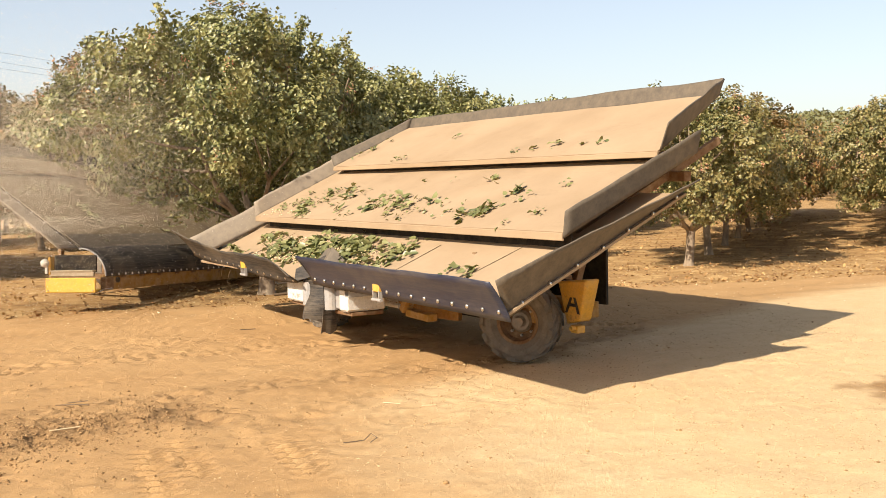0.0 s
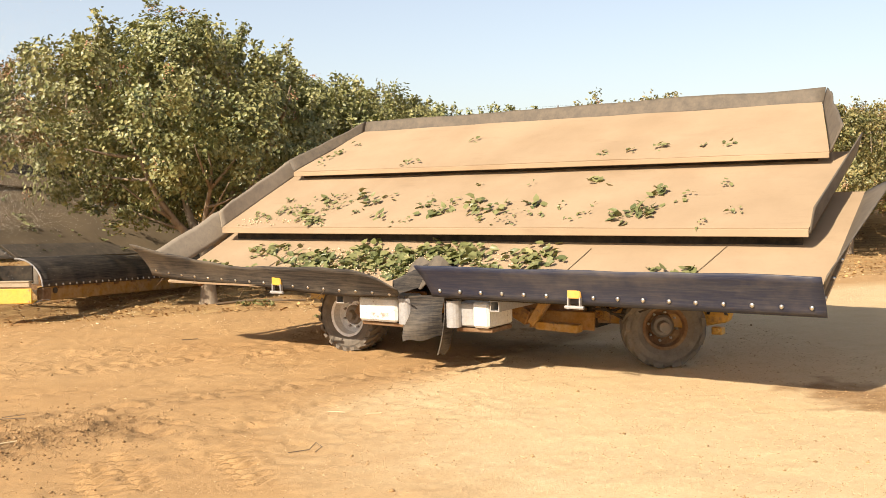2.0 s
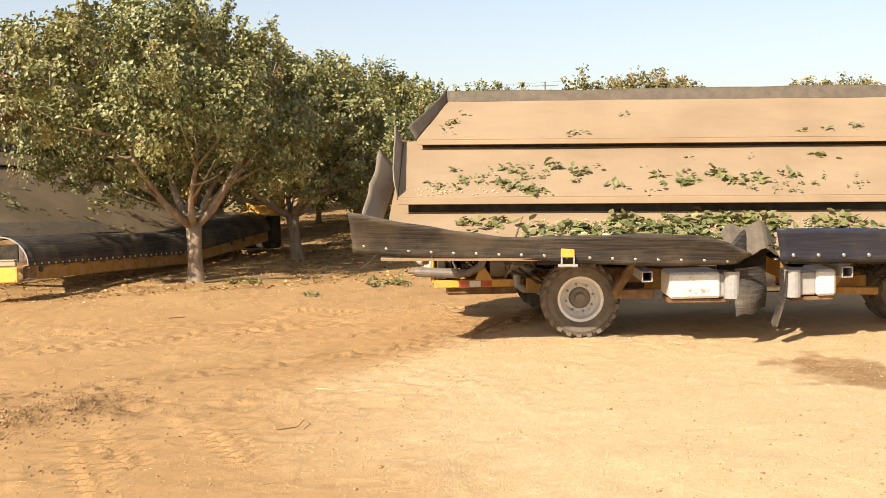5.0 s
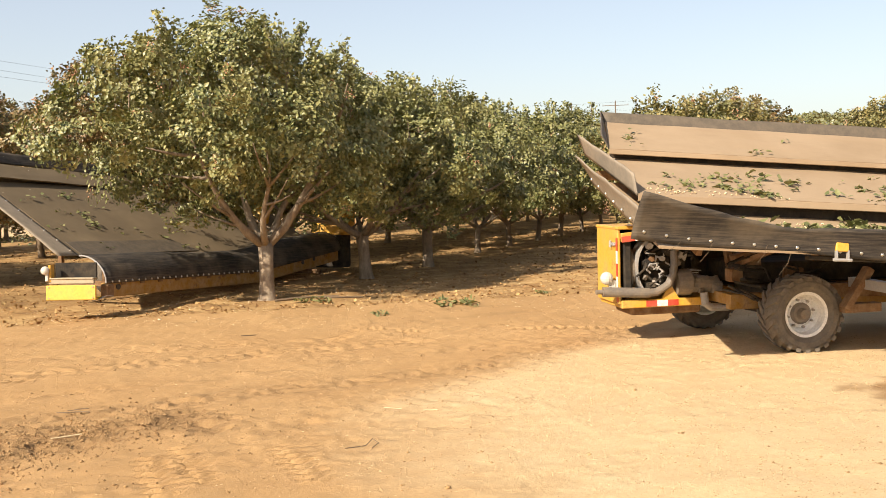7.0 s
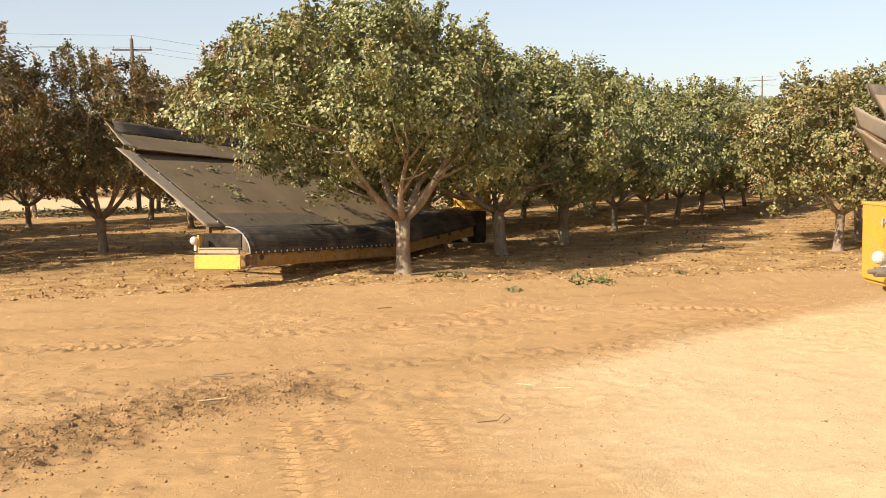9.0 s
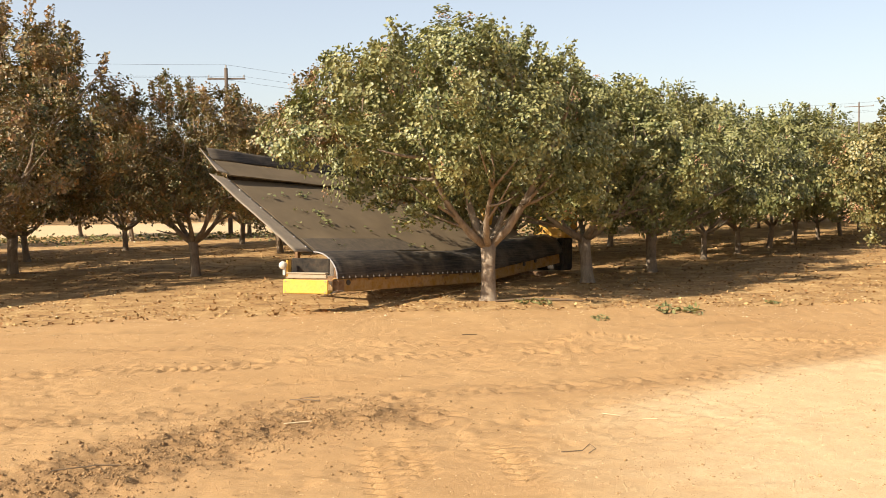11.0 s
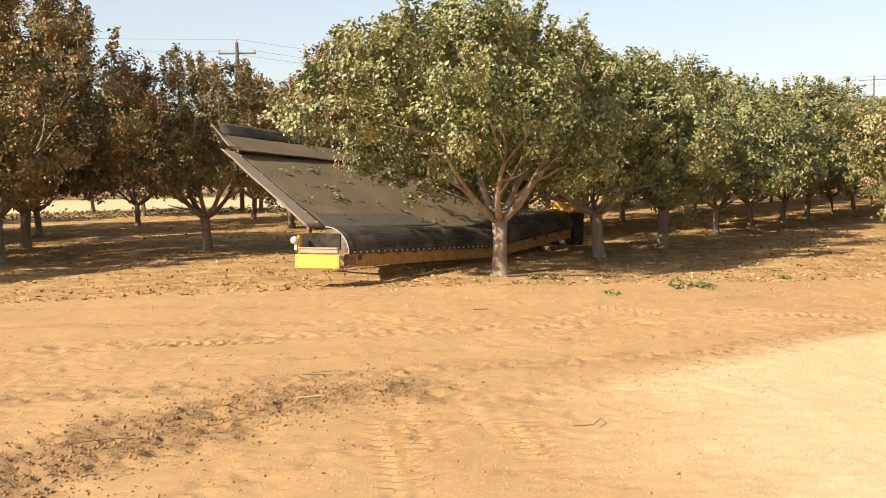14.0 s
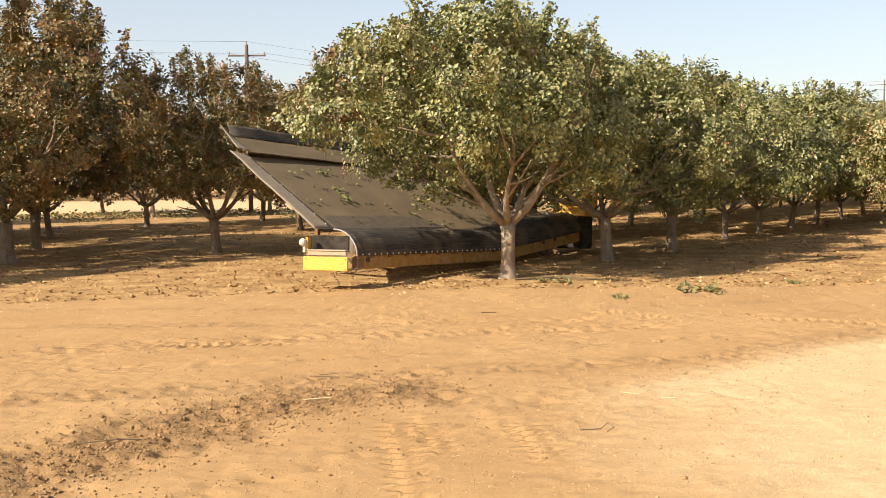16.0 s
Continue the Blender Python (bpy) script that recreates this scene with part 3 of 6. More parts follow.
    spread = rng.uniform(0.06, 0.18, nc) * (radius / 3) ** 0.5
    pos = ctr[ci] + np.clip(rng.normal(size=(len(ci), 3)), -1.7, 1.7) * spread[ci][:, None] * np.array([1, 1, 0.8])
    tilt = d + rng.normal(size=(nc, 3)) * 0.35
    nrm = tilt[ci] * 1.0 + rng.normal(size=pos.shape) * 0.42 + np.array([0, 0, 0.25])
    ni = int(leaves * 0.12)
    w = rng.normal(size=(ni, 3))
    w *= (rng.uniform(0.1, 0.72, ni) / np.linalg.norm(w, axis=1))[:, None]
    pos = np.concatenate([pos, np.stack([mx + w[:, 0] * rx, my + w[:, 1] * ry, mid_z + w[:, 2] * np.where(w[:, 2] > 0, height - mid_z, mid_z - skirt)], 1)])
    nrm = np.concatenate([nrm, rng.normal(size=(ni, 3))])
    # long upright shoots with leaves along them
    sp, sn = [], []
    bm = bmesh.new()
    for k in range(shoots):
        a, q = rng.uniform(0, 6.28), rng.rand() ** 0.6
        x, y = mx + math.cos(a) * rx * 0.8 * q, my + math.sin(a) * ry * 0.8 * q
        z0 = mid_z + (height - mid_z - 0.4) * math.sqrt(max(0.05, 1 - (0.85 * q) ** 2)) - 0.25
        ln = rng.uniform(0.35, 1.3) * height / 6
        dx, dy = rng.uniform(-0.25, 0.25, 2)
        tube(bm, [(x, y, z0 - 0.4), (x + dx * ln * 0.5, y + dy * ln * 0.5, z0 + ln * 0.5), (x + dx * ln, y + dy * ln, z0 + ln)], [0.014, 0.01, 0.005], 5)
        m = int(rng.uniform(30, 70) * leaves / 12000) + 8
        s = rng.uniform(0.05, 1.05, m)
        sp.append(np.stack([x + dx * ln * s, y + dy * ln * s, z0 + ln * s], 1) + np.clip(rng.normal(size=(m, 3)), -1.6, 1.6) * 0.075)
        sn.append(rng.normal(size=(m, 3)) + np.array([0, 0, 0.3]))
    tagged(part("shoot_twigs", bm, "bark", root), kind="stuff")
    if sp:
        pos = np.concatenate([pos] + sp)
        nrm = np.concatenate([nrm] + sn)
    size = leaf_size * rng.uniform(0.65, 1.3, len(pos))
    crown = new("crown", leaf_mesh("crown", pos, nrm, size, rng, M[mat], 0.66, simple=simple))
    crown.parent = root
    tagged(crown, kind="stuff")
    if nuts:
        k = rng.choice(nc, nuts)
        out = ctr[k] - np.array([0, 0, mid_z])
        at = ctr[k] + out / np.linalg.norm(out, axis=1, keepdims=True) * 0.22
        cl = np.repeat(at, 14, 0) + rng.normal(size=(nuts * 14, 3)) * 0.06
        ob = new("nut_cluster", crumbs("nut_cluster", cl, rng.uniform(0.014, 0.026, len(cl)), rng, M["nut"]))
        ob.parent = root
        tagged(ob, kind="stuff")
    return root


NEAR = "leafy green pistachio tree with pale grey trunk on bare dirt"
TURN = "pistachio tree with yellowing leaves and pink nut clusters"


def plant(src, x, y, turn, scale, label, group="orchard trees"):
    m = pose(x, y, ground_z(x, y), 0, 0, turn)
    t = copy_thing(src, m)
    t.scale = (scale, scale, scale)
    return tagged(t, label, "tree", group)


def build_orchard():
    rng = np.random.RandomState(5)
    # the tree beside the parked harvester and the two next in its row
    t = make_tree(3, 5.95, 3.1, 46000, 0.100, nuts=45, skirt=1.62, shoots=52, stretch=(1.15, 0.98), shift=(-0.62, 0.1))
    t.matrix_world = pose(-0.98, 22.5, 0)
    tagged(t, "large leafy green pistachio tree with pale sunlit trunk", "tree", "orchard trees")
    a = make_tree(8, 5.5, 3.05, 34000, 0.106, nuts=30, skirt=1.05, shoots=34)
    a.matrix_world = pose(1.45, 26.6, 0, 0, 0, 75) @ Matrix.Scale(0.95, 4)
    tagged(a, NEAR, "tree", "orchard trees")
    plant(a, 3.45, 29.6, 210, 0.92, NEAR)
    # warm-toned trees beyond the parked machine
    b = make_tree(14, 6.7, 3.5, 38000, 0.110, "leaf_tan", nuts=90, skirt=1.35, shoots=30)
    b.matrix_world = pose(-10.18, 29.82, 0, 0, 0, 130) @ Matrix.Scale(0.85, 4)
    tagged(b, TURN, "tree", "orchard trees")
    big = make_tree(17, 7.6, 4.3, 50000, 0.115, "leaf_tan", nuts=120, skirt=1.3, shoots=36, trunk_r=0.2)
    big.matrix_world = pose(-15.2, 26.8, 0, 0, 0, 40)
    tagged(big, "broad old pistachio tree with yellowing leaves and pink nuts", "tree", "orchard trees")
    plant(b, -16.9, 31.5, 250, 1.0, TURN)
    c = make_tree(21, 4.6, 2.45, 26000, 0.100, "leaf_mixed", nuts=90, skirt=1.05, shoots=24, trunk_r=0.12, fork=1.0)
    c.matrix_world = pose(9.95, 25.6, 0, 0, 0, 200)
    tagged(c, TURN, "tree", "orchard trees")
    plant(c, 18.2, 28.4, 80, 1.0, TURN)
    plant(c, 11.9, 29.0, 10, 0.97, TURN)
    # plainer trees further along the rows
    mids = [make_tree(31, 5.6, 2.95, 16000, 0.150, "leaf", nuts=18, shoots=18, skirt=0.8, trunk_r=0.115, fork=1.0, simple=True), make_tree(37, 5.6, 3.0, 16000, 0.150, "leaf_tan", nuts=30, shoots=18, skirt=0.9, trunk_r=0.12, fork=1.0, simple=True)]
    used = []
    def mid(i, x, y, s, lab):
        used.append((x, y))
        if mids[i].get("label") is None:
            mids[i].matrix_world = pose(x, y, ground_z(x, y), 0, 0, rng.uniform(0, 360)) @ Matrix.Scale(s, 4)
            tagged(mids[i], lab, "tree", "orchard trees")
        else:
            plant(mids[i], x, y, rng.uniform(0, 360), s, lab)
    FAR_G, FAR_T = "leafy green pistachio tree in a long orchard row", "yellow-green pistachio tree in a long orchard row"
    for x, y in ((5.83, 34.9), (7.5, 37.6), (9.3, 40.6), (11.0, 43.6), (12.8, 46.5), (14.8, 50.0), (16.8, 53.5), (18.8, 57.0), (20.8, 60.5), (22.8, 64), (24.8, 67.5), (26.8, 71)):
        mid(0, x, y, rng.uniform(0.90, 0.97) if y < 44 else 0.82, FAR_G)
    plant(b, -4.9, 29.4, 300, 0.90, FAR_T)
    plant(a, -2.7, 32.8, 160, 1.08, FAR_T)
    # unseen trees left of the view, added to cast shade on the floor
    for x, y in ((-21.5, 24.0), (-25.5, 29.0), (-19.0, 19.5), (-29, 35.0), (-23.5, 34.5), (-33, 30)):
        mid(1, x, y, rng.uniform(1.12, 1.2), FAR_T)
    for x, y in ((-0.7, 36.2), (1.3, 39.7), (3.3, 43.1), (5.3, 46.5), (7.3, 50.0), (9.3, 53.4)):
        mid(1 if y < 38 else 0, x, y, 1.1 if y < 34 else rng.uniform(0.96, 1.05), FAR_T if y < 38 else FAR_G)
    for x, y in ((-18.44, 44.5), (-14.34, 49.0), (-27.2, 59.0), (-22.0, 54.0), (-10.5, 41.5), (-19.5, 37.5), (-24.5, 41.0), (-8.0, 55.0), (-5.5, 47.0), (-30.5, 47.5), (-16.5, 58.0)):
        mid(1, x, y, rng.uniform(0.98, 1.1), FAR_T)
    for k in range(11):
        mid(0, -7.6 + 2.0 * k, 40.0 + 3.45 * k, rng.uniform(0.94, 1.04), FAR_G)
    for k in range(6):
        mid(0, 11.2 + 2.0 * k, 56.8 + 3.45 * k, 0.9, FAR_G)
    for x, y in ((13.9, 32.5), (15.9, 36.0), (17.9, 39.4), (19.9, 42.9), (21.9, 46.3), (23.9, 49.8), (26, 53.2), (28, 56.7)):
        mid(1, x, y, 0.84 * rng.uniform(0.96, 1.05), FAR_T)
    for k in range(9):
        mid(1, 20.2 + 2 * k, 31.8 + 3.45 * k, 0.84 * rng.uniform(0.95, 1.05), FAR_T)
    for k in range(8):
        mid(0, 26.4 + 2 * k, 31.5 + 3.45 * k, 0.86 * rng.uniform(0.95, 1.05), FAR_G)


build_orchard()


def build_far_woods():
    """The far orchard on the slope and past the open strip, as leafy clumps."""
    rng = np.random.RandomState(9)
    P, S = [], []
    def scatter(r0, r1, b0, b1, count, h):
        for _ in range(count):
            r = math.sqrt(rng.uniform(r0 * r0, r1 * r1))
            b = math.radians(rng.uniform(b0, b1))
            x, y = r * math.sin(b), r * math.cos(b)
            P.append((x, y, ground_z(x, y)))
            S.append(h * rng.uniform(0.85, 1.15))
    scatter(85, 160, 16, 42, 260, 4.6)
    scatter(160, 330, 6, 44, 520, 4.8)
    scatter(330, 1000, 4, 46, 1100, 7.5)
    for row in range(4):
        for k in range(34):
            x = -64 + 3.3 * k
            y = 101 + 0.28 * x + row * 7 + rng.uniform(-0.5, 0.5)
            P.append((x, y, ground_z(x, y)))
            S.append(5.6 * rng.uniform(0.9, 1.1))
    P, S = np.array(P), np.array(S)
    dist = np.hypot(P[:, 0], P[:, 1])
    pos, nrm, size = [], [], []
    for p, s, d in zip(P, S, dist):
        n = int(np.clip(20000 / d, 40, 200))
        u = rng.normal(size=(n, 3))
        u /= np.linalg.norm(u, axis=1, keepdims=True)
        u[:, 2] *= 0.9
        rr = rng.uniform(0.6, 1.05, (n, 1)) * s * 0.46
        pos.append(p + np.array([0, 0, s * 0.58]) + u * rr)
        nrm.append(u + rng.normal(size=(n, 3)) * 0.5 + np.array([0, 0, 0.3]))
        size.append(np.full(n, s * np.clip(0.06 + d / 3500, 0.07, 0.24)) * rng.uniform(0.7, 1.4, n))
    ob = new("far_orchard", leaf_mesh("far_orchard", np.concatenate(pos), np.concatenate(nrm), np.concatenate(size), rng, M["far_leaf"], 0.9, simple=True))
    tagged(ob, "distant green orchard covering a low hill", "orchard", kind="stuff")
    bm = bmesh.new()
    for p, s, d in zip(P, S, dist):
        if d < 140:
            tube(bm, [p, p + Vector((0, 0, s * 0.4))], [0.16, 0.12], 5)
    tagged(part("far_trunks", bm, "bark"), "distant grey orchard trunks in rows", "trunks", kind="stuff")


build_far_woods()


# ---------- the driving harvester ----------
PIVOT = Vector((0.0, 0.9, 2.4))


def deck_part(name, bm, mat, parent, label="", smooth=False):
    bmesh.ops.translate(bm, vec=-PIVOT, verts=bm.verts)
    return part(name, bm, mat, parent, label, smooth)


def panel(bm, x0, x1, x0t, x1t, y0, z0, y1, z1, thick, seed):
    """A sloping catch panel with a folded lower lip and slight sag."""
    def fn(u, v):
        a, b = x0 + (x0t - x0) * v, x1 + (x1t - x1) * v
        sag = 0.018 * noise.noise((u * 7 + seed, v * 3, seed))
        return (a + (b - a) * u, y0 + (y1 - y0) * v, z0 + (z1 - z0) * v + sag)
    sheet(bm, fn, 40, 8, thick)


def flap(bm, p, q, lean0, lean1, thick=0.016, n=30, wav=0.0, seed=0, curl=0.3):
    """A rubber strip along p to q; lean0 and lean1 are the offsets of its free edge at the two ends."""
    p, q, lean0, lean1 = Vector(p), Vector(q), Vector(lean0), Vector(lean1)
    def fn(u, v):
        base = p.lerp(q, u)
        off = lean0.lerp(lean1, u)
        w = wav * noise.noise((u * 5 + seed, 1.7, seed)) + wav * 0.35 * noise.noise((u * 14, seed, 0.3))
        b = Vector((off.x, off.y, 0)) * (v ** (1 + curl)) + Vector((0, 0, off.z)) * v
        return base + b + Vector((0, 0, w * v)) + Vector((off.x, off.y, 0)).normalized() * w * 0.5 * v
    sheet(bm, fn, n, 6, thick)


def bolt_mesh():
    bm = bmesh.new()
    bmesh.ops.create_icosphere(bm, subdivisions=1, radius=0.029)
    bmesh.ops.scale(bm, vec=(1, 0.55, 1), verts=bm.verts)
    return finish(bm, "bolt", M["bolt"], True)


BOLT = bolt_mesh()


def bolts(parent, pts, off=Vector((0, 0, 0))):
    for p in pts:
        b = new("bolt", BOLT)
        b.parent = parent
        b.location = Vector(p) - off


def make_wheel(name, parent, R, width, rim_r, lugs, rim_mat, label):
    """A wheel turning about its local y axis: hub with tyre, rim and nuts."""
    h = width / 2
    bm = bmesh.new()
    tube(bm, [(0, -h * 0.25, 0), (0, -h * 0.1, 0), (0, h * 0.6, 0)], [0.12, 0.15, 0.165], 18)
    tube(bm, [(0, -h * 0.62, 0), (0, -h * 0.2, 0)], [0.065, 0.085], 12)
    hub = part(name, bm, "engine", parent, label)
    bm = bmesh.new()
    prof = [(-h * 0.72, rim_r), (-h * 0.98, rim_r + (R - rim_r) * 0.35), (-h * 1.0, rim_r + (R - rim_r) * 0.62), (-h * 0.86, R * 0.95), (-h * 0.4, R * 0.975), (0, R * 0.98),
            (h * 0.4, R * 0.975), (h * 0.86, R * 0.95), (h * 1.0, rim_r + (R - rim_r) * 0.62), (h * 0.98, rim_r + (R - rim_r) * 0.35), (h * 0.72, rim_r)]
    revolve(bm, prof, 48)
    bmesh.ops.recalc_face_normals(bm, faces=bm.faces)
    part("tyre", bm, "tyre", hub, "dusty black rubber tyre with block tread")
    for side in (-1, 1):
        bm = bmesh.new()
        w = math.pi / lugs * 0.55
        lo, hi = [], []
        for i in range(4):
            f = i / 3
            y, rr, a = side * (0.02 + f * h * 0.97), R * (0.985 - 0.045 * f ** 3), f * 0.22 * 24 / lugs
            for da in (-w, w):
                lo.append(bm.verts.new(((rr - 0.03) * math.sin(a + da), y, (rr - 0.03) * math.cos(a + da))))
                hi.append(bm.verts.new(((rr + 0.022) * math.sin(a + da * 0.8), y, (rr + 0.022) * math.cos(a + da * 0.8))))
        for i in (0, 2, 4):
            bm.faces.new((hi[i], hi[i + 1], hi[i + 3], hi[i + 2]))
            bm.faces.new((lo[i], hi[i], hi[i + 2], lo[i + 2]))
            bm.faces.new((hi[i + 1], lo[i + 1], lo[i + 3], hi[i + 3]))
        bm.faces.new((lo[6], hi[6], hi[7], lo[7]))
        bm.faces.new((hi[0], lo[0], lo[1], hi[1]))
        bmesh.ops.recalc_face_normals(bm, faces=bm.faces)
        lug = finish(bm, "tread_lug", M["tyre"])
        for k in range(lugs):
            ob = new("tread_lug", lug)
            ob.parent = hub
            ob.rotation_euler = (0, 2 * math.pi * (k + (0.5 if side > 0 else 0)) / lugs, 0)
    bm = bmesh.new()
    d = h * 0.1
    prof = [(-h * 0.80, rim_r + 0.012), (-h * 0.74, rim_r - 0.025), (d - 0.06, rim_r - 0.045), (d, rim_r - 0.10), (d - 0.03, rim_r * 0.52), (d - 0.015, 0.07),
            (d + 0.02, 0.07), (d + 0.02, rim_r * 0.5), (d + 0.05, rim_r - 0.07), (h * 0.7, rim_r - 0.03), (h * 0.8, rim_r + 0.012)]
    revolve(bm, prof, 40)
    bmesh.ops.recalc_face_normals(bm, faces=bm.faces)
    rim = part("rim", bm, rim_mat, hub)
    bm = bmesh.new()
    tube(bm, [(0, 0.02, 0), (0, -0.03, 0)], [0.02, 0.016], 6)
    nut = finish(bm, "wheel_nut", M["steel"])
    for k in range(8):
        a = 2 * math.pi * k / 8
        o = new("wheel_nut", nut)
        o.parent = hub
        o.location = (0.19 * math.sin(a), d - 0.03, 0.19 * math.cos(a))
    return hub


def leaf_pile(name, parent, centres, rng, off, plane, mat, size, label, spread=0.16, per=14):
    """Fallen leaves lying on a sloping panel; plane(x, y) gives its height."""
    pos, nrm = [], []
    for x, y in centres:
        k = rng.randint(max(2, per // 2), per + 6)
        d = rng.normal(size=(k, 2)) * spread
        for dx, dy in d:
            pos.append((x + dx, y + dy * 0.6, plane(x + dx, y + dy * 0.6) + rng.uniform(0.005, 0.07)))
            nrm.append((rng.normal() * 0.45, -0.35 + rng.normal() * 0.45, 1.0))
    pos = np.array(pos) - np.array(off)
    ob = new(name, oval_leaf_mesh(name, pos, np.array(nrm), size * rng.uniform(0.6, 1.2, len(pos)), rng, M[mat], 0.7))
    ob.parent = parent
    tagged(ob, label, kind="stuff")
    return ob


LOW = (-2.22, 1.10, 0.35, 2.24)     # near y, z and far y, z of the lower catch panel
MID = (-1.15, 1.87, 0.85, 2.74)
UPP = (0.43, 2.74, 1.90, 3.45)


def on(pl):
    return lambda x, y: pl[1] + (pl[3] - pl[1]) * (y - pl[0]) / (pl[2] - pl[0])


def build_harvester():
    rng = np.random.RandomState(4)
    root = new("nut_harvester")
    tagged(root, "dusty yellow self-propelled nut harvester with tiered catch panels", "harvester")
    # chassis
    bm = bmesh.new()
    bar(bm, (-0.7, -0.1, 0.64), (4.9, -0.05, 0.62), 0.14, 0.22)
    bar(bm, (-1.9, 0.95, 0.66), (4.9, 0.85, 0.62), 0.14, 0.22)
    for x in (-0.6, 1.0, 2.6, 3.7):
        bar(bm, (x, -0.15, 0.66), (x, 0.8, 0.66), 0.12, 0.16)
    chassis = part("chassis", bm, "yellow_dirty_shaded", root, "yellow steel frame rails with rust")
    # inner beam takes the dark rust colour to stand for shade under the deck
    bm = bmesh.new()
    bar(bm, (0.2, -0.45, 0.8), (3.4, -0.45, 0.70), 0.12, 0.2)
    part("inner_beam", bm, "rusty", root, "rusty inner beam, browned for the underside shade")
    bm = bmesh.new()
    bar(bm, (2.35, -1.0, 1.02), (3.1, -1.02, 0.66), 0.10, 0.2)
    bar(bm, (3.1, -1.0, 0.66), (3.9, -0.7, 0.62), 0.10, 0.24)
    part("side_beam", bm, "yellow_rusted_shaded", root, "dull yellow diagonal side beam")
    bm = bmesh.new()
    bar(bm, (0.42, -1.25, 0.62), (0.78, -1.25, 1.15), 0.16, 0.1)
    bar(bm, (0.42, -1.2, 0.62), (0.95, -1.2, 0.62), 0.16, 0.12)
    part("lift_arm", bm, "rusty", root, "rusty steel lifting arm")
    bm = bmesh.new()
    bar(bm, (3.25, -1.2, 0.62), (3.6, -1.2, 1.15), 0.16, 0.1)
    bar(bm, (3.3, -1.15, 0.6), (3.9, -1.15, 0.58), 0.16, 0.1)
    part("lift_arm", bm, "yellow_dirty_shaded", root, "yellow lifting arm")
    # square tube ends, open
    for x in (0.74, 3.2):
        bm = bmesh.new()
        for dx, dz, w, h in ((-0.06, 0, 0.012, 0.132), (0.06, 0, 0.012, 0.132), (0, 0.06, 0.108, 0.012), (0, -0.06, 0.108, 0.012)):
            box(bm, (x + dx, -1.5, 0.94 + dz), (w, 1.16, h), None, 0)
        part("square_tube", bm, "steel", root, "open square steel tube end")
    # trunk guides with hanging rubber
    for side, x0, x1, xe in ((1, 1.02, 1.66, 1.80), (-1, 3.08, 2.84, 2.55)):
        bm = bmesh.new()
        box(bm, ((x0 + x1) / 2, -1.72, 0.81), (abs(x1 - x0), 0.62, 0.33), None, 0.03)
        g = part("trunk_guide", bm, "white", root, "scuffed white steel trunk guide")
        bm = bmesh.new()
        tube(bm, [(xe, -2.0, 0.64), (xe, -2.0, 0.98)], 0.0 + 0.10, 16)
        box(bm, ((x1 + xe) / 2, -1.72, 0.80), (abs(xe - x1) + 0.02, 0.52, 0.30), None, 0.02)
        part("guide_end", bm, "steel", g, "grey rounded guide end")
        bm = bmesh.new()
        s = side
        def fn(u, v, s=s, xe=xe):
            if s > 0:
                return (xe + 0.02 + 0.44 * u, -2.07 + 0.26 * u * u + 0.05 * math.sin(5 * v + 2 * u), 1.02 - v * (0.60 - 0.06 * u) + 0.02 * math.sin(9 * u) * v)
            return (xe - 0.08 - 0.13 * v * v, -2.08 + 0.24 * u, 0.97 - 0.70 * v + 0.02 * math.sin(8 * u) * v)
        sheet(bm, fn, 10, 8, 0.014 * s)
        bmesh.ops.recalc_face_normals(bm, faces=bm.faces)
        part("rubber_flap", bm, "rubber", g, "torn hanging rubber flap")
        bm = bmesh.new()
        bar(bm, (x0, -1.7, 0.61), (xe, -1.7, 0.60), 0.5, 0.05)
        part("skid_plate", bm, "rusty", g)
    bm = bmesh.new()
    tube(bm, [(1.6, -0.95, 0.98), (2.8, -0.95, 0.98)], 0.045, 10)
    tube(bm, [(1.75, -1.0, 0.62), (2.75, -1.0, 0.62)], 0.04, 10)
    tube(bm, [(1.85, -0.98, 0.95), (2.2, -0.98, 0.64)], 0.03, 8)
    box(bm, (2.25, -0.86, 0.74), (0.8, 0.1, 0.2), None, 0.01)
    part("cross_tube", bm, "white", root, "white cross tubes between the trunk guides")
    # axles, and an underside painted black for the shade beneath the panels
    bm = bmesh.new()
    tube(bm, [(0, -0.75, 0.52), (-0.3, 1.7, 0.52)], 0.09, 10)
    box(bm, (0, -0.1, 0.55), (0.35, 0.4, 0.32), None, 0.04)
    part("rear_axle", bm, "dark", root)
    bm = bmesh.new()
    tube(bm, [(4.62, -0.1, 0.52), (4.62, 0.2, 0.52)], 0.09, 10)
    box(bm, (4.62, 0.14, 0.8), (0.24, 0.14, 0.62), None, 0.04)
    part("front_axle", bm, "dark", root)
    bm = bmesh.new()
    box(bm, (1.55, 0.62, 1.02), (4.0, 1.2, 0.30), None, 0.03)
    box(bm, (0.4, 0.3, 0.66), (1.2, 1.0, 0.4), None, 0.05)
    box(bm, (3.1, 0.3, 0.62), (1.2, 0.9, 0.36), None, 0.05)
    part("conveyor_housing", bm, "dark", root, "conveyor housing under the panels, blackened to stand for shade")
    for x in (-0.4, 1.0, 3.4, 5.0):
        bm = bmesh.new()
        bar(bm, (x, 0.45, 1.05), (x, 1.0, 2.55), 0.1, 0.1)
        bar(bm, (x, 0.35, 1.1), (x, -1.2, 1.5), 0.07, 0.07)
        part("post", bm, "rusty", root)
    # added black sheet, stands for the deep shade behind the frame
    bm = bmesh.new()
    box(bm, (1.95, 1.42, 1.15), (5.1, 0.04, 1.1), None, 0)
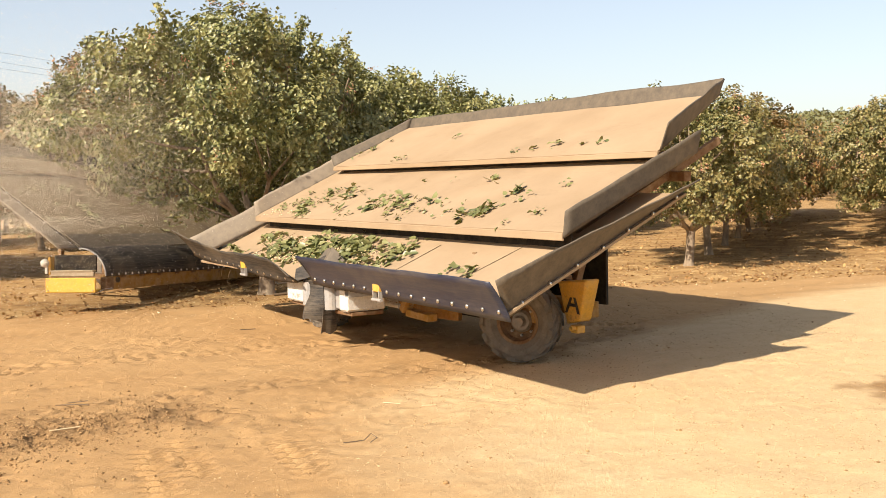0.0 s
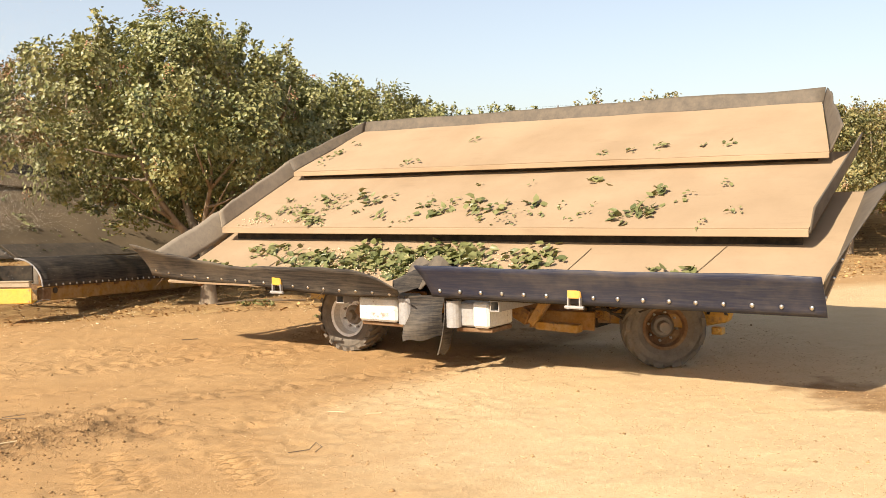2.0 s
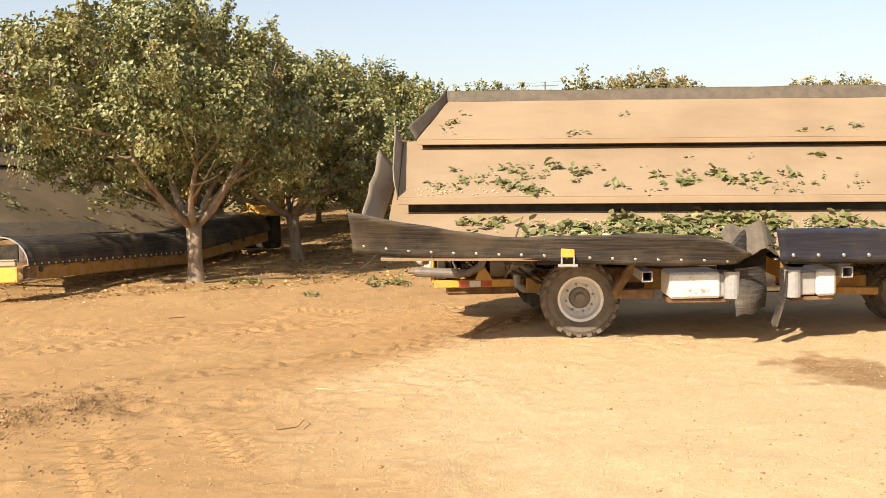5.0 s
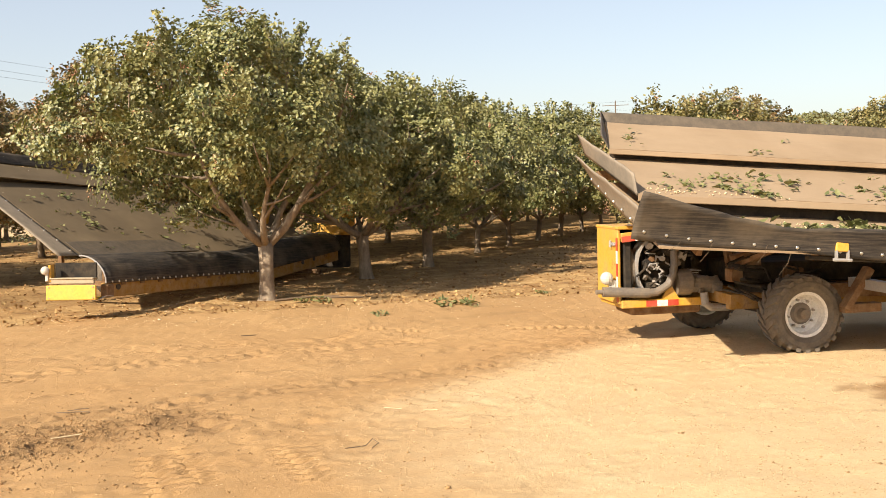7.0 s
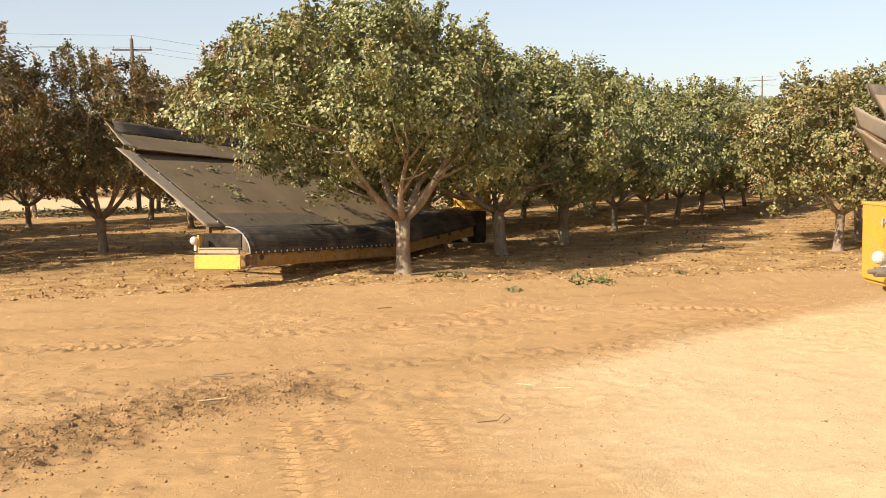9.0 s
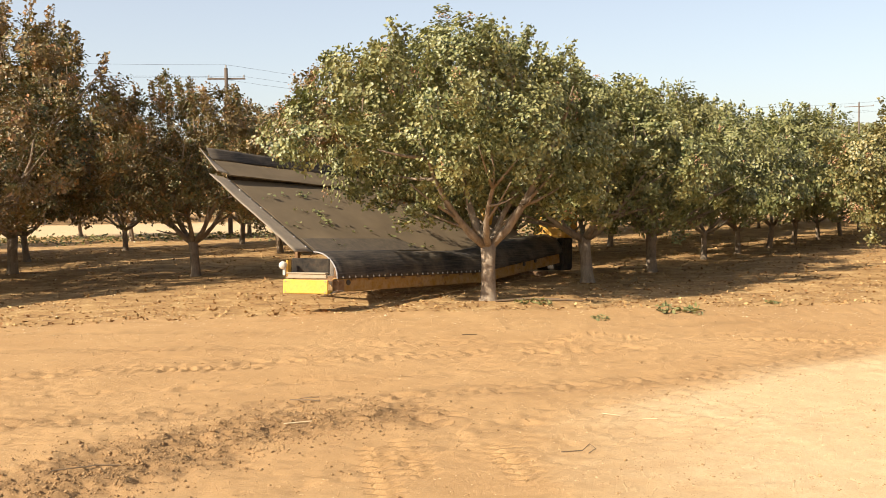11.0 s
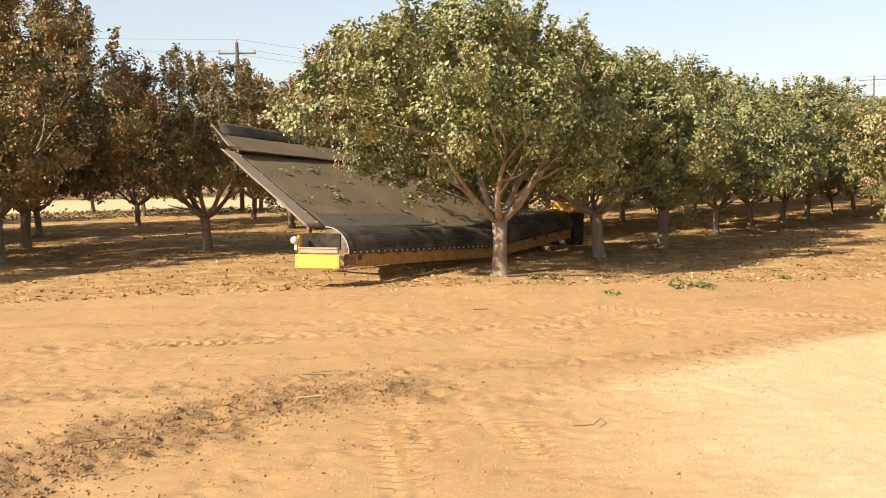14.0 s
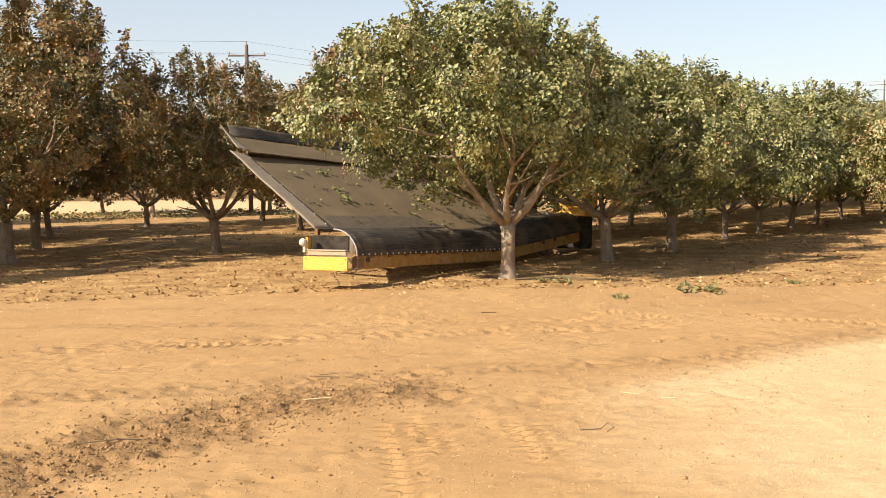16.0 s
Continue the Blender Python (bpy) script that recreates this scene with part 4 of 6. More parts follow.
    part("shade_backing", bm, "dark", root, "added black sheet standing for the shade behind the frame")
    for k in range(22):
        x, z = rng.uniform(-0.75, 0.4) if k % 2 else rng.uniform(2.9, 4.2), rng.uniform(0.75, 1.3)
        bm = bmesh.new()
        if k % 3:
            tube(bm, [(x, -0.2, z), (x + rng.uniform(-0.3, 0.3), -0.3, z + rng.uniform(-0.15, 0.1)), (x + rng.uniform(0.2, 0.5), -0.2, z + rng.uniform(-0.25, 0.15))], rng.uniform(0.015, 0.03), 6)
            part("hose", bm, "dark" if k % 2 else "rusty", root)
        else:
            box(bm, (x, 0.05, z), (rng.uniform(0.12, 0.3), 0.2, rng.uniform(0.1, 0.25)), pose(0, 0, 0, 0, rng.uniform(-15, 15), 0), 0.015)
            part("valve_block", bm, "rusty", root, "rusty brown valve block")
    # hoses
    for k in range(9):
        bm = bmesh.new()
        x = -0.9 + 0.09 * k if k < 5 else 3.6 + 0.12 * (k - 5)
        z = 0.85 + 0.05 * (k % 3)
        tube(bm, [(x, -0.35, z), (x + 0.25, -0.62, z - 0.12 * (k % 2) - 0.06), (x + 0.5, -0.55, z - 0.2), (x + 0.8, -0.3, z - 0.05)], 0.018, 6)
        part("hose", bm, "dark", root)
    # engine bay at the rear, in the middle of the machine
    before = set(root.children)
    bm = bmesh.new()
    box(bm, (-2.39, 0.28, 1.10), (0.05, 0.96, 1.14), None, 0.015)
    tail = part("rear_panel", bm, "yellow", root, "yellow rear engine panel")
    for z in (0.86, 1.42):
        bm = bmesh.new()
        box(bm, (-2.43, -0.08, z), (0.05, 0.1, 0.05), None, 0.01)
        tube(bm, [(-2.45, 0.02, z - 0.05), (-2.45, 0.02, z + 0.05)], 0.02, 8)
        part("latch", bm, "steel", tail)
    bm = bmesh.new()
    box(bm, (-1.55, 0.28, 1.66), (1.75, 1.0, 0.05), None, 0.012)
    bar(bm, (-2.36, -0.2, 1.52), (-0.9, -0.2, 1.60), 0.05, 0.13)
    part("hood", bm, "yellow", root, "yellow engine hood")
    bm = bmesh.new()
    box(bm, (-1.7, -0.18, 0.53), (1.35, 0.12, 0.12), None, 0.012)
    box(bm, (-1.7, 0.3, 0.50), (1.35, 0.9, 0.05), None, 0.01)
    sill = part("engine_sill", bm, "yellow", root, "yellow engine bay sill")
    bm = bmesh.new()
    box(bm, (-1.65, 0.2, 0.42), (1.1, 0.7, 0.14), None, 0.03)
    part("belly_pan", bm, "rusty", root)
    bm = bmesh.new()
    bmesh.ops.create_cone(bm, cap_ends=True, segments=3, radius1=0.16, radius2=0.16, depth=0.03, matrix=pose(-1.62, -0.22, 0.66, 90, 0, 0))
    part("gusset", bm, "yellow", sill)
    # chequered tapes
    def tape(p, q, n, first, h):
        p, q = Vector(p), Vector(q)
        for k in range(n):
            a, b = p.lerp(q, k / n), p.lerp(q, (k + 1) / n)
            bm = bmesh.new()
            bar(bm, a, b, 0.008, h, 0)
            part("reflector_tape", bm, "red" if (k + first) % 2 else "whitetape", root)
    tape((-2.36, -0.232, 1.49), (-1.32, -0.232, 1.585), 5, 1, 0.085)
    for k in range(5):
        bm = bmesh.new()
        box(bm, (-2.418, -0.17, 0.66 + 0.19 * k), (0.008, 0.06, 0.19), None, 0)
        part("reflector_tape", bm, "red" if k % 2 == 0 else "whitetape", root)
    tape((-2.0, -0.248, 0.53), (-1.5, -0.248, 0.53), 3, 1, 0.09)
    # engine
    bm = bmesh.new()
    tube(bm, [(-2.2, 0.22, 1.03), (-2.12, 0.22, 1.03)], 0.36, 24)
    part("radiator_fan", bm, "engine", root, "dusty radiator fan shroud")
    bm = bmesh.new()
    box(bm, (-2.25, 0.22, 1.05), (0.12, 0.8, 0.86), None, 0.02)
    part("radiator", bm, "dark", root)
    bm = bmesh.new()
    box(bm, (-1.62, 0.2, 1.0), (0.72, 0.5, 0.62), None, 0.05)
    box(bm, (-1.6, 0.2, 1.36), (0.66, 0.34, 0.16), None, 0.03)
    for k in range(26):
        c = (rng.uniform(-1.98, -1.3), rng.uniform(-0.16, 0.0), rng.uniform(0.75, 1.35))
        if k % 2:
            box(bm, c, (rng.uniform(0.05, 0.16), 0.12, rng.uniform(0.04, 0.14)), pose(0, 0, 0, 0, rng.uniform(-30, 30), 0), 0.01)
        else:
            tube(bm, [c, (c[0] + rng.uniform(-0.15, 0.15), c[1] - 0.05, c[2] + rng.uniform(-0.15, 0.15))], rng.uniform(0.015, 0.045), 8)
    part("engine_block", bm, "dark", root, "greasy black diesel engine")
    bm = bmesh.new()
    for k in range(18):
        c = Vector((rng.uniform(-2.0, -1.65), -0.2, rng.uniform(0.8, 1.25)))
        tube(bm, [c, c + Vector((rng.uniform(-0.1, 0.12), -0.03, rng.uniform(-0.08, 0.08)))], 0.014, 6)
    tagged(part("engine_fittings", bm, "steel", root, "bare metal engine pipes and fittings"), kind="stuff")
    bm = bmesh.new()
    tube(bm, [(-1.52, -0.16, 0.82), (-1.30, -0.16, 0.82)], 0.20, 20)
    tube(bm, [(-1.32, -0.16, 0.80), (-0.86, -0.2, 0.76)], [0.15, 0.11], 14)
    for k in range(9):
        box(bm, (-1.25 + 0.05 * k, -0.27 + 0.01 * k, 0.78 + 0.09 * math.sin(k * 2.1)), (0.07, 0.09, 0.08), pose(0, 0, 0, 20 * k, 10 * k, 0), 0.012)
    tube(bm, [(-0.98, -0.24, 0.74), (-0.84, -0.26, 0.72)], 0.10, 12)
    part("hydraulic_pump", bm, "engine", root, "grey hydraulic pump and bell housing")
    bm = bmesh.new()
    tube(bm, [(-1.12, -0.3, 0.66), (-1.11, -0.32, 0.50), (-1.02, -0.32, 0.44), (-0.78, -0.32, 0.43), (-0.55, -0.3, 0.47)], 0.06, 12)
    part("pump_elbow", bm, "steel", root, "tan suction elbow pipe")
    bm = bmesh.new()
    tube(bm, [(-1.56, -0.24, 1.30), (-1.56, -0.26, 1.14), (-1.58, -0.26, 0.96), (-1.66, -0.26, 0.80), (-1.84, -0.26, 0.70), (-2.0, -0.26, 0.69)], 0.06, 12)
    part("exhaust_pipe", bm, "engine", root, "bent steel exhaust pipe")
    bm = bmesh.new()
    tube(bm, [(-1.96, -0.26, 0.69), (-2.66, -0.22, 0.73)], 0.075, 14)
    tube(bm, [(-2.6, -0.22, 0.73), (-2.76, -0.22, 0.735)], 0.035, 10)
    part("muffler", bm, "engine", root, "dusty grey muffler")
    bm = bmesh.new()
    tube(bm, [(-2.50, -0.12, 0.92), (-2.56, -0.12, 0.92)], [0.05, 0.1], 16)
    bmesh.ops.create_uvsphere(bm, u_segments=14, v_segments=8, radius=0.098, matrix=pose(-2.56, -0.12, 0.92))
    box(bm, (-2.48, -0.12, 0.82), (0.1, 0.06, 0.14), None, 0.01)
    part("tail_lamp", bm, "lamp", root, "round pale rear lamp")
    # small engine pieces: hoses, clamps, brackets and caps
    for k in range(34):
        c = Vector((rng.uniform(-1.98, -1.28), rng.uniform(-0.22, -0.12), rng.uniform(0.74, 1.40)))
        bm = bmesh.new()
        kind = k % 4
        if kind == 0:
            e = c + Vector((rng.uniform(-0.22, 0.22), -0.04, rng.uniform(-0.22, 0.22)))
            tube(bm, [c, c.lerp(e, 0.5) + Vector((0.03, -0.07, 0.03)), e], rng.uniform(0.012, 0.024), 8)
            part("engine_hose", bm, "dark", root)
        elif kind == 1:
            tube(bm, [c, c + Vector((0, -0.07, 0))], rng.uniform(0.025, 0.05), 12)
            part("engine_cap", bm, ("steel", "engine", "rusty")[k % 3], root)
        elif kind == 2:
            box(bm, c, (rng.uniform(0.05, 0.13), 0.08, rng.uniform(0.04, 0.12)), pose(0, 0, 0, 0, rng.uniform(-35, 35), 0), 0.01)
            part("engine_bracket", bm, ("engine", "dark", "steel")[k % 3], root)
        else:
            tube(bm, [c, c + Vector((rng.uniform(0.1, 0.25), -0.02, rng.uniform(-0.02, 0.02)))], 0.009, 6)
            part("engine_pipe", bm, "steel", root)
    bm = bmesh.new()
    rings = []
    for k in range(15):
        a = radians(60 + 170 * k / 14)
        rings.append([bm.verts.new((-1.86 + r * math.cos(a) * 0.6, y, 1.06 + r * math.sin(a + 0.0) * 1.0)) for r, y in ((0.40, -0.2), (0.44, -0.2), (0.44, 0.1), (0.40, 0.1))])
    for p, q in zip(rings, rings[1:]):
        for i in range(4):
            bm.faces.new((p[i], p[(i + 1) % 4], q[(i + 1) % 4], q[i]))
    bmesh.ops.recalc_face_normals(bm, faces=bm.faces)
    part("fan_shroud", bm, "steel", root, "bent grey fan shroud rim")
    # black sheet added so the depth of the bay reads as shade
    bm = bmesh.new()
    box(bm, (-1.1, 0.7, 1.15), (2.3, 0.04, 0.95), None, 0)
    part("bay_shade", bm, "dark", root, "added black sheet standing for shade behind the engine")
    for ob in set(root.children) - before:
        ob.location = (0.30, 0.75, 0.06)
    # front box with its letter
    bm = bmesh.new()
    for y0, y1 in ((0.18, 0.42),):
        lo = [bm.verts.new(p) for p in ((5.06, y0 + 0.04, 0.5), (5.34, y0 + 0.04, 0.56), (5.34, y1, 0.56), (5.06, y1, 0.5))]
        hi = [bm.verts.new(p) for p in ((4.93, y0, 1.06), (5.52, y0, 1.12), (5.52, y1, 1.12), (4.93, y1, 1.06))]
        bm.faces.new(lo[::-1])
        bm.faces.new(hi)
        for k in range(4):
            j = (k + 1) % 4
            bm.faces.new((lo[k], lo[j], hi[j], hi[k]))
    bmesh.ops.bevel(bm, geom=list(bm.edges), offset=0.02, segments=1, affect="EDGES")
    fb = part("front_box", bm, "yellow", root, "yellow front box lettered A")
    cu = bpy.data.curves.new("letter", "FONT")
    cu.body = "A"
    cu.size = 0.44
    cu.extrude = 0.004
    cu.materials.append(M["black"])
    ob = new("letter", cu)
    ob.parent = fb
    ob.matrix_local = pose(5.08, 0.185, 0.66, 86, 0, 0)
    ob["label"] = "black painted letter A"
    bm = bmesh.new()
    box(bm, (5.2, 0.3, 0.44), (0.14, 0.14, 0.1), None, 0.01)
    tube(bm, [(5.22, 0.25, 0.46), (5.22, 0.16, 0.46)], 0.035, 10)
    part("tow_bracket", bm, "yellow", fb)
    # wheels
    W = {}
    W["rear_near"] = make_wheel("rear_wheel", root, 0.53, 0.44, 0.30, 22, "rim_white", "white rimmed wheel with blocky truck tyre")
    W["rear_far"] = make_wheel("rear_wheel", root, 0.53, 0.44, 0.30, 22, "rim_white", "white rimmed wheel with blocky truck tyre")
    W["front_near"] = make_wheel("front_wheel", root, 0.53, 0.44, 0.28, 13, "rusty", "rusty rimmed wheel with lugged tractor tyre")
    # tilting deck
    bm = bmesh.new()
    bar(bm, (-2.3, 0.9, 2.42), (6.6, 0.9, 2.42), 0.12, 0.12)
    deck = deck_part("deck", bm, "rusty", root, "tilting deck frame under tan catch panels")
    deck.location = PIVOT
    for x in (-2.0, -0.4, 1.4, 3.4, 5.0, 6.3):
        bm = bmesh.new()
        bar(bm, (x, -2.1, 1.06), (x, 1.75, 2.86), 0.08, 0.10)
        deck_part("deck_rib", bm, "rusty", deck)
    # edge rails coloured black so they merge with the shade under the flap
    for x0, x1 in ((-0.6, 1.6), (2.5, 6.7)):
        bm = bmesh.new()
        bar(bm, (x0, -2.08, 1.04), (x1, -2.08, 1.04), 0.10, 0.05)
        deck_part("edge_rail", bm, "dark", deck)
    # lower panel in two halves either side of the trunk notch, joined behind it
    bm = bmesh.new()
    def lowfn(x0, x1, v0, v1, seed):
        def fn(u, v):
            w = v0 + (v1 - v0) * v
            return (x0 + (x1 - x0) * u, LOW[0] + (LOW[2] - LOW[0]) * w, LOW[1] + (LOW[3] - LOW[1]) * w + 0.015 * noise.noise((u * 6, w * 4, seed)))
        return fn
    sheet(bm, lowfn(-2.55, 1.78, 0, 1, 1), 24, 8, 0.03)
    sheet(bm, lowfn(2.36, 7.1, 0, 1, 2), 24, 8, 0.03)
    sheet(bm, lowfn(1.78, 2.36, 0.34, 1, 3), 6, 6, 0.03)
    low = deck_part("lower_panel", bm, "belt", deck, "dust-covered tan lower catch panel")
    for p, q in (((-0.95, -2.1), (-0.75, -1.1)), ((5.45, -2.1), (5.75, -1.0)), ((3.9, -2.05), (4.05, -1.1))):
        bm = bmesh.new()
        f = on(LOW)
        bar(bm, (p[0], p[1], f(*p) + 0.006), (q[0], q[1], f(*q) + 0.006), 0.014, 0.006, 0)
        deck_part("seam_strip", bm, "belt_dark", deck)
    bm = bmesh.new()
    panel(bm, -2.42, 6.72, -2.5, 6.8, MID[0], MID[1], MID[2], MID[3], 0.03, 5)
    bar(bm, (-2.42, MID[0] - 0.004, MID[1] - 0.055), (6.72, MID[0] - 0.004, MID[1] - 0.055), 0.03, 0.09, 0.006)
    deck_part("middle_panel", bm, "belt", deck, "dust-covered tan middle catch panel")
    bm = bmesh.new()
    panel(bm, -2.27, 6.58, -1.85, 6.15, UPP[0], UPP[1], UPP[2], UPP[3], 0.03, 9)
    bar(bm, (-2.27, UPP[0] - 0.004, UPP[1] - 0.045), (6.58, UPP[0] - 0.004, UPP[1] - 0.045), 0.03, 0.07, 0.006)
    deck_part("upper_panel", bm, "belt", deck, "dust-covered tan upper catch panel")
    # black strips that close the steps and stand for the shade in the gaps
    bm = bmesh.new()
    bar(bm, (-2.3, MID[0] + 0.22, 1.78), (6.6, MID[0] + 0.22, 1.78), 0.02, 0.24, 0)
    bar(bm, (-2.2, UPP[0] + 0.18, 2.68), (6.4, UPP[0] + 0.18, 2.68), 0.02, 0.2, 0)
    deck_part("shade_riser", bm, "dark", deck)
    # flaps
    bm = bmesh.new()
    def rear_edge(u, v):
        h = float(np.interp(u, [0, 0.06, 0.15, 0.35, 0.52, 0.62, 0.74, 0.88, 1.0], [0.12, 0.27, 0.37, 0.37, 0.32, 0.29, 0.34, 0.42, 0.50]))
        h += 0.02 * noise.noise((u * 16, 2.0, 0.4))
        out = 0.16 + 0.16 * u + 0.10 * math.sin(7.0 * u + 0.6)
        return (1.82 - 4.72 * u + 0.14 * (1 - u) * v, -2.2 - out * v ** 1.4, 1.03 + 0.16 * max(0, u - 0.45) / 0.55 + h * v - 0.03 * math.sin(9 * u) * (1 - v))
    sheet(bm, rear_edge, 60, 7, 0.016)
    bmesh.ops.recalc_face_normals(bm, faces=bm.faces)
    deck_part("edge_flap", bm, "rubber", deck, "wavy worn black rubber edge flap", True)
    bm = bmesh.new()
    flap(bm, (7.16, -2.2, 1.03), (2.36, -2.19, 1.05), (0.0, -0.26, 0.44), (-0.12, -0.22, 0.40), 0.016, 40, 0.02, 8)
    deck_part("edge_flap", bm, "rubber_blue", deck, "blue-black rubber edge flap with bolts", True)
    bm = bmesh.new()
    flap(bm, (-2.66, -2.2, 1.16), (-2.55, 0.3, 2.20), (-0.14, -0.12, 0.36), (-0.26, 0.0, 0.38), 0.016, 18, 0.05, 12)
    deck_part("end_flap", bm, "rubber_pale", deck, "dusty rubber end flap, lightened for sun", True)
    bm = bmesh.new()
    flap(bm, (6.98, 0.33, 2.20), (7.04, -2.2, 1.04), (0.36, 0.0, 0.20), (0.16, -0.22, 0.44), 0.016, 18, 0.03, 14)
    deck_part("end_flap", bm, "rubber_grey", deck, "dusty grey rubber end flap", True)
    bm = bmesh.new()
    flap(bm, (-2.42, -1.16, 1.84), (-2.5, 0.82, 2.70), (-0.06, 0.0, 0.30), (-0.12, 0.0, 0.30), 0.016, 18, 0.03, 15, 0.0)
    deck_part("end_flap", bm, "rubber_pale", deck, "dusty rubber end flap, lightened for sun", True)
    bm = bmesh.new()
    flap(bm, (6.8, 0.84, 2.70), (6.72, -1.16, 1.80), (0.08, 0.0, 0.28), (0.05, 0.0, 0.30), 0.016, 18, 0.03, 16, 0.0)
    deck_part("end_flap", bm, "rubber_grey", deck, "dusty grey rubber end flap", True)
    bm = bmesh.new()
    flap(bm, (-2.27, 0.43, 2.74), (-1.86, 1.90, 3.43), (-0.12, 0.0, 0.20), (-0.02, 0.09, 0.21), 0.016, 16, 0.03, 17, 0.0)
    deck_part("end_flap", bm, "rubber_grey", deck, "dusty grey rubber end flap", True)
    bm = bmesh.new()
    flap(bm, (6.16, 1.90, 3.43), (6.58, 0.45, 2.74), (0.04, 0.09, 0.24), (0.16, 0.0, 0.34), 0.016, 16, 0.04, 18, 0.0)
    deck_part("end_flap", bm, "rubber_grey", deck, "dusty grey rubber end flap", True)
    bm = bmesh.new()
    flap(bm, (-1.9, 1.90, 3.43), (6.18, 1.90, 3.43), (0.0, 0.09, 0.21), (0.0, 0.09, 0.24), 0.016, 40, 0.03, 19, 0.0)
    deck_part("back_flap", bm, "rubber_grey", deck, "dusty grey rubber back flap along the top", True)
    # folded belting in the notch
    bm = bmesh.new()
    def notch(u, v):
        return (1.74 + 0.66 * u, -1.75 + 0.05 * math.sin(7 * u) - 0.25 * v, 1.40 + 0.10 * math.sin(3.1 * u) * (1 - v) - 0.25 * v + 0.05 * math.sin(11 * u))
    sheet(bm, notch, 14, 5, 0.014)
    deck_part("notch_flap", bm, "rubber_grey", deck, "torn grey belting folded over the trunk notch")
    bm = bmesh.new()
    def notch2(u, v):
        return (1.70 + 0.35 * u + 0.1 * v, -2.15 + 0.5 * u - 0.1 * v, 1.12 + 0.30 * u * (1 - 0.5 * v) + 0.1 * math.sin(4 * v))
    sheet(bm, notch2, 8, 6, 0.014)
    deck_part("notch_flap", bm, "rubber", deck, "torn grey belting folded over the trunk notch")
    # black box added for the shaded hollow of the notch
    bm = bmesh.new()
    box(bm, (2.07, -1.45, 1.15), (0.62, 0.05, 0.5), None, 0.01)
    deck_part("notch_shade", bm, "dark", deck)
    # brackets
    for x in (4.38, -0.24):
        bm = bmesh.new()
        box(bm, (x, -2.26, 1.17), (0.17, 0.05, 0.12), None, 0.01)
        br = deck_part("hinge_bracket", bm, "yellow", deck, "yellow hinge bracket with steel pin")
        bm = bmesh.new()
        for dx in (-0.075, 0.075):
            box(bm, (x + dx, -2.26, 1.06), (0.018, 0.05, 0.14), None, 0)
        tube(bm, [(x - 0.12, -2.27, 1.01), (x + 0.12, -2.27, 1.01)], 0.02, 8)
        deck_part("hinge_pin", bm, "steel", deck)
    # bolts
    rear_line = [Vector(rear_edge(0.03 + 0.94 * k / 16, 0.2)) + Vector((0, -0.012, 0)) for k in range(17)]
    front_line = [Vector((7.02, -2.258, 1.125)).lerp(Vector((2.5, -2.245, 1.13)), k / 15) for k in range(16)]
    bolts(deck, rear_line + front_line, PIVOT)
    bolts(deck, [Vector((-2.71, -2.0, 1.33)).lerp(Vector((-2.60, 0.2, 2.24)), k / 6) for k in range(7)], PIVOT)
    bolts(deck, [Vector((7.10, 0.2, 2.20)).lerp(Vector((7.08, -2.0, 1.2)), k / 6) for k in range(7)], PIVOT)
    # what the panels caught
    lf = on(LOW)
    mf = on(MID)
    uf = on(UPP)
    cen = [(rng.normal(1.9, 0.75), rng.uniform(-1.75, -1.2)) for _ in range(46)] + [(rng.normal(0.4, 0.7), rng.uniform(-2.0, -1.3)) for _ in range(26)]
    cen = [c for c in cen if not (1.7 < c[0] < 2.45 and c[1] < -1.5)]
    leaf_pile("leaf_litter", deck, cen, rng, PIVOT, lf, "leaf_fresh", 0.14, "piled green leaves on the lower panel", 0.14, 13)
    cen = [(rng.uniform(-2.2, 5.6), rng.uniform(-2.0, -1.2)) for _ in range(20)]
    leaf_pile("leaf_litter", deck, cen, rng, PIVOT, lf, "leaf_fresh", 0.125, "scattered green leaves on the lower panel", 0.09, 10)
    cen = [(rng.uniform(-2.0, 5.0), MID[0] + 0.15 + abs(rng.normal(0, 0.5))) for _ in range(20)]
    cen = [c for c in cen if c[1] < 0.3]
    leaf_pile("leaf_litter", deck, cen, rng, PIVOT, mf, "leaf_fresh", 0.135, "scattered green leaf sprigs on the middle panel", 0.09, 12)
    cen = [(rng.uniform(-2.1, -0.4), MID[0] + rng.uniform(0.05, 0.6)) for _ in range(22)] + [(rng.uniform(-2.2, 6.2), rng.uniform(-1.1, 0.2)) for _ in range(36)]
    leaf_pile("leaf_litter", deck, cen, rng, PIVOT, mf, "leaf_fresh", 0.07, "small scattered leaves on the middle panel", 0.05, 3)
    cen = [(-1.9, 0.75), (-1.75, 1.0), (-1.6, 1.3), (-1.8, 0.6), (0.1, 0.55), (0.9, 1.2), (3.4, 0.6), (3.9, 0.62), (4.3, 0.7), (4.9, 0.65), (5.2, 0.7)]
    leaf_pile("leaf_litter", deck, cen, rng, PIVOT, uf, "leaf_fresh", 0.09, "few stray leaves on the upper panel", 0.07, 7)
    pos = []
    for _ in range(900):
        x = rng.normal(1.75, 0.6) if rng.rand() < 0.65 else rng.normal(0.2, 0.5)
        y = rng.uniform(-1.95, -1.25)
        if 1.7 < x < 2.45 and y < -1.5:
            continue
        pos.append((x, y, lf(x, y) + rng.uniform(0.0, 0.05)))
    for _ in range(70):
        x, y = rng.uniform(-2.2, -0.2), MID[0] + rng.uniform(0.03, 0.25)
        pos.append((x, y, mf(x, y) + 0.008))
    pos = np.array(pos) - np.array(PIVOT)
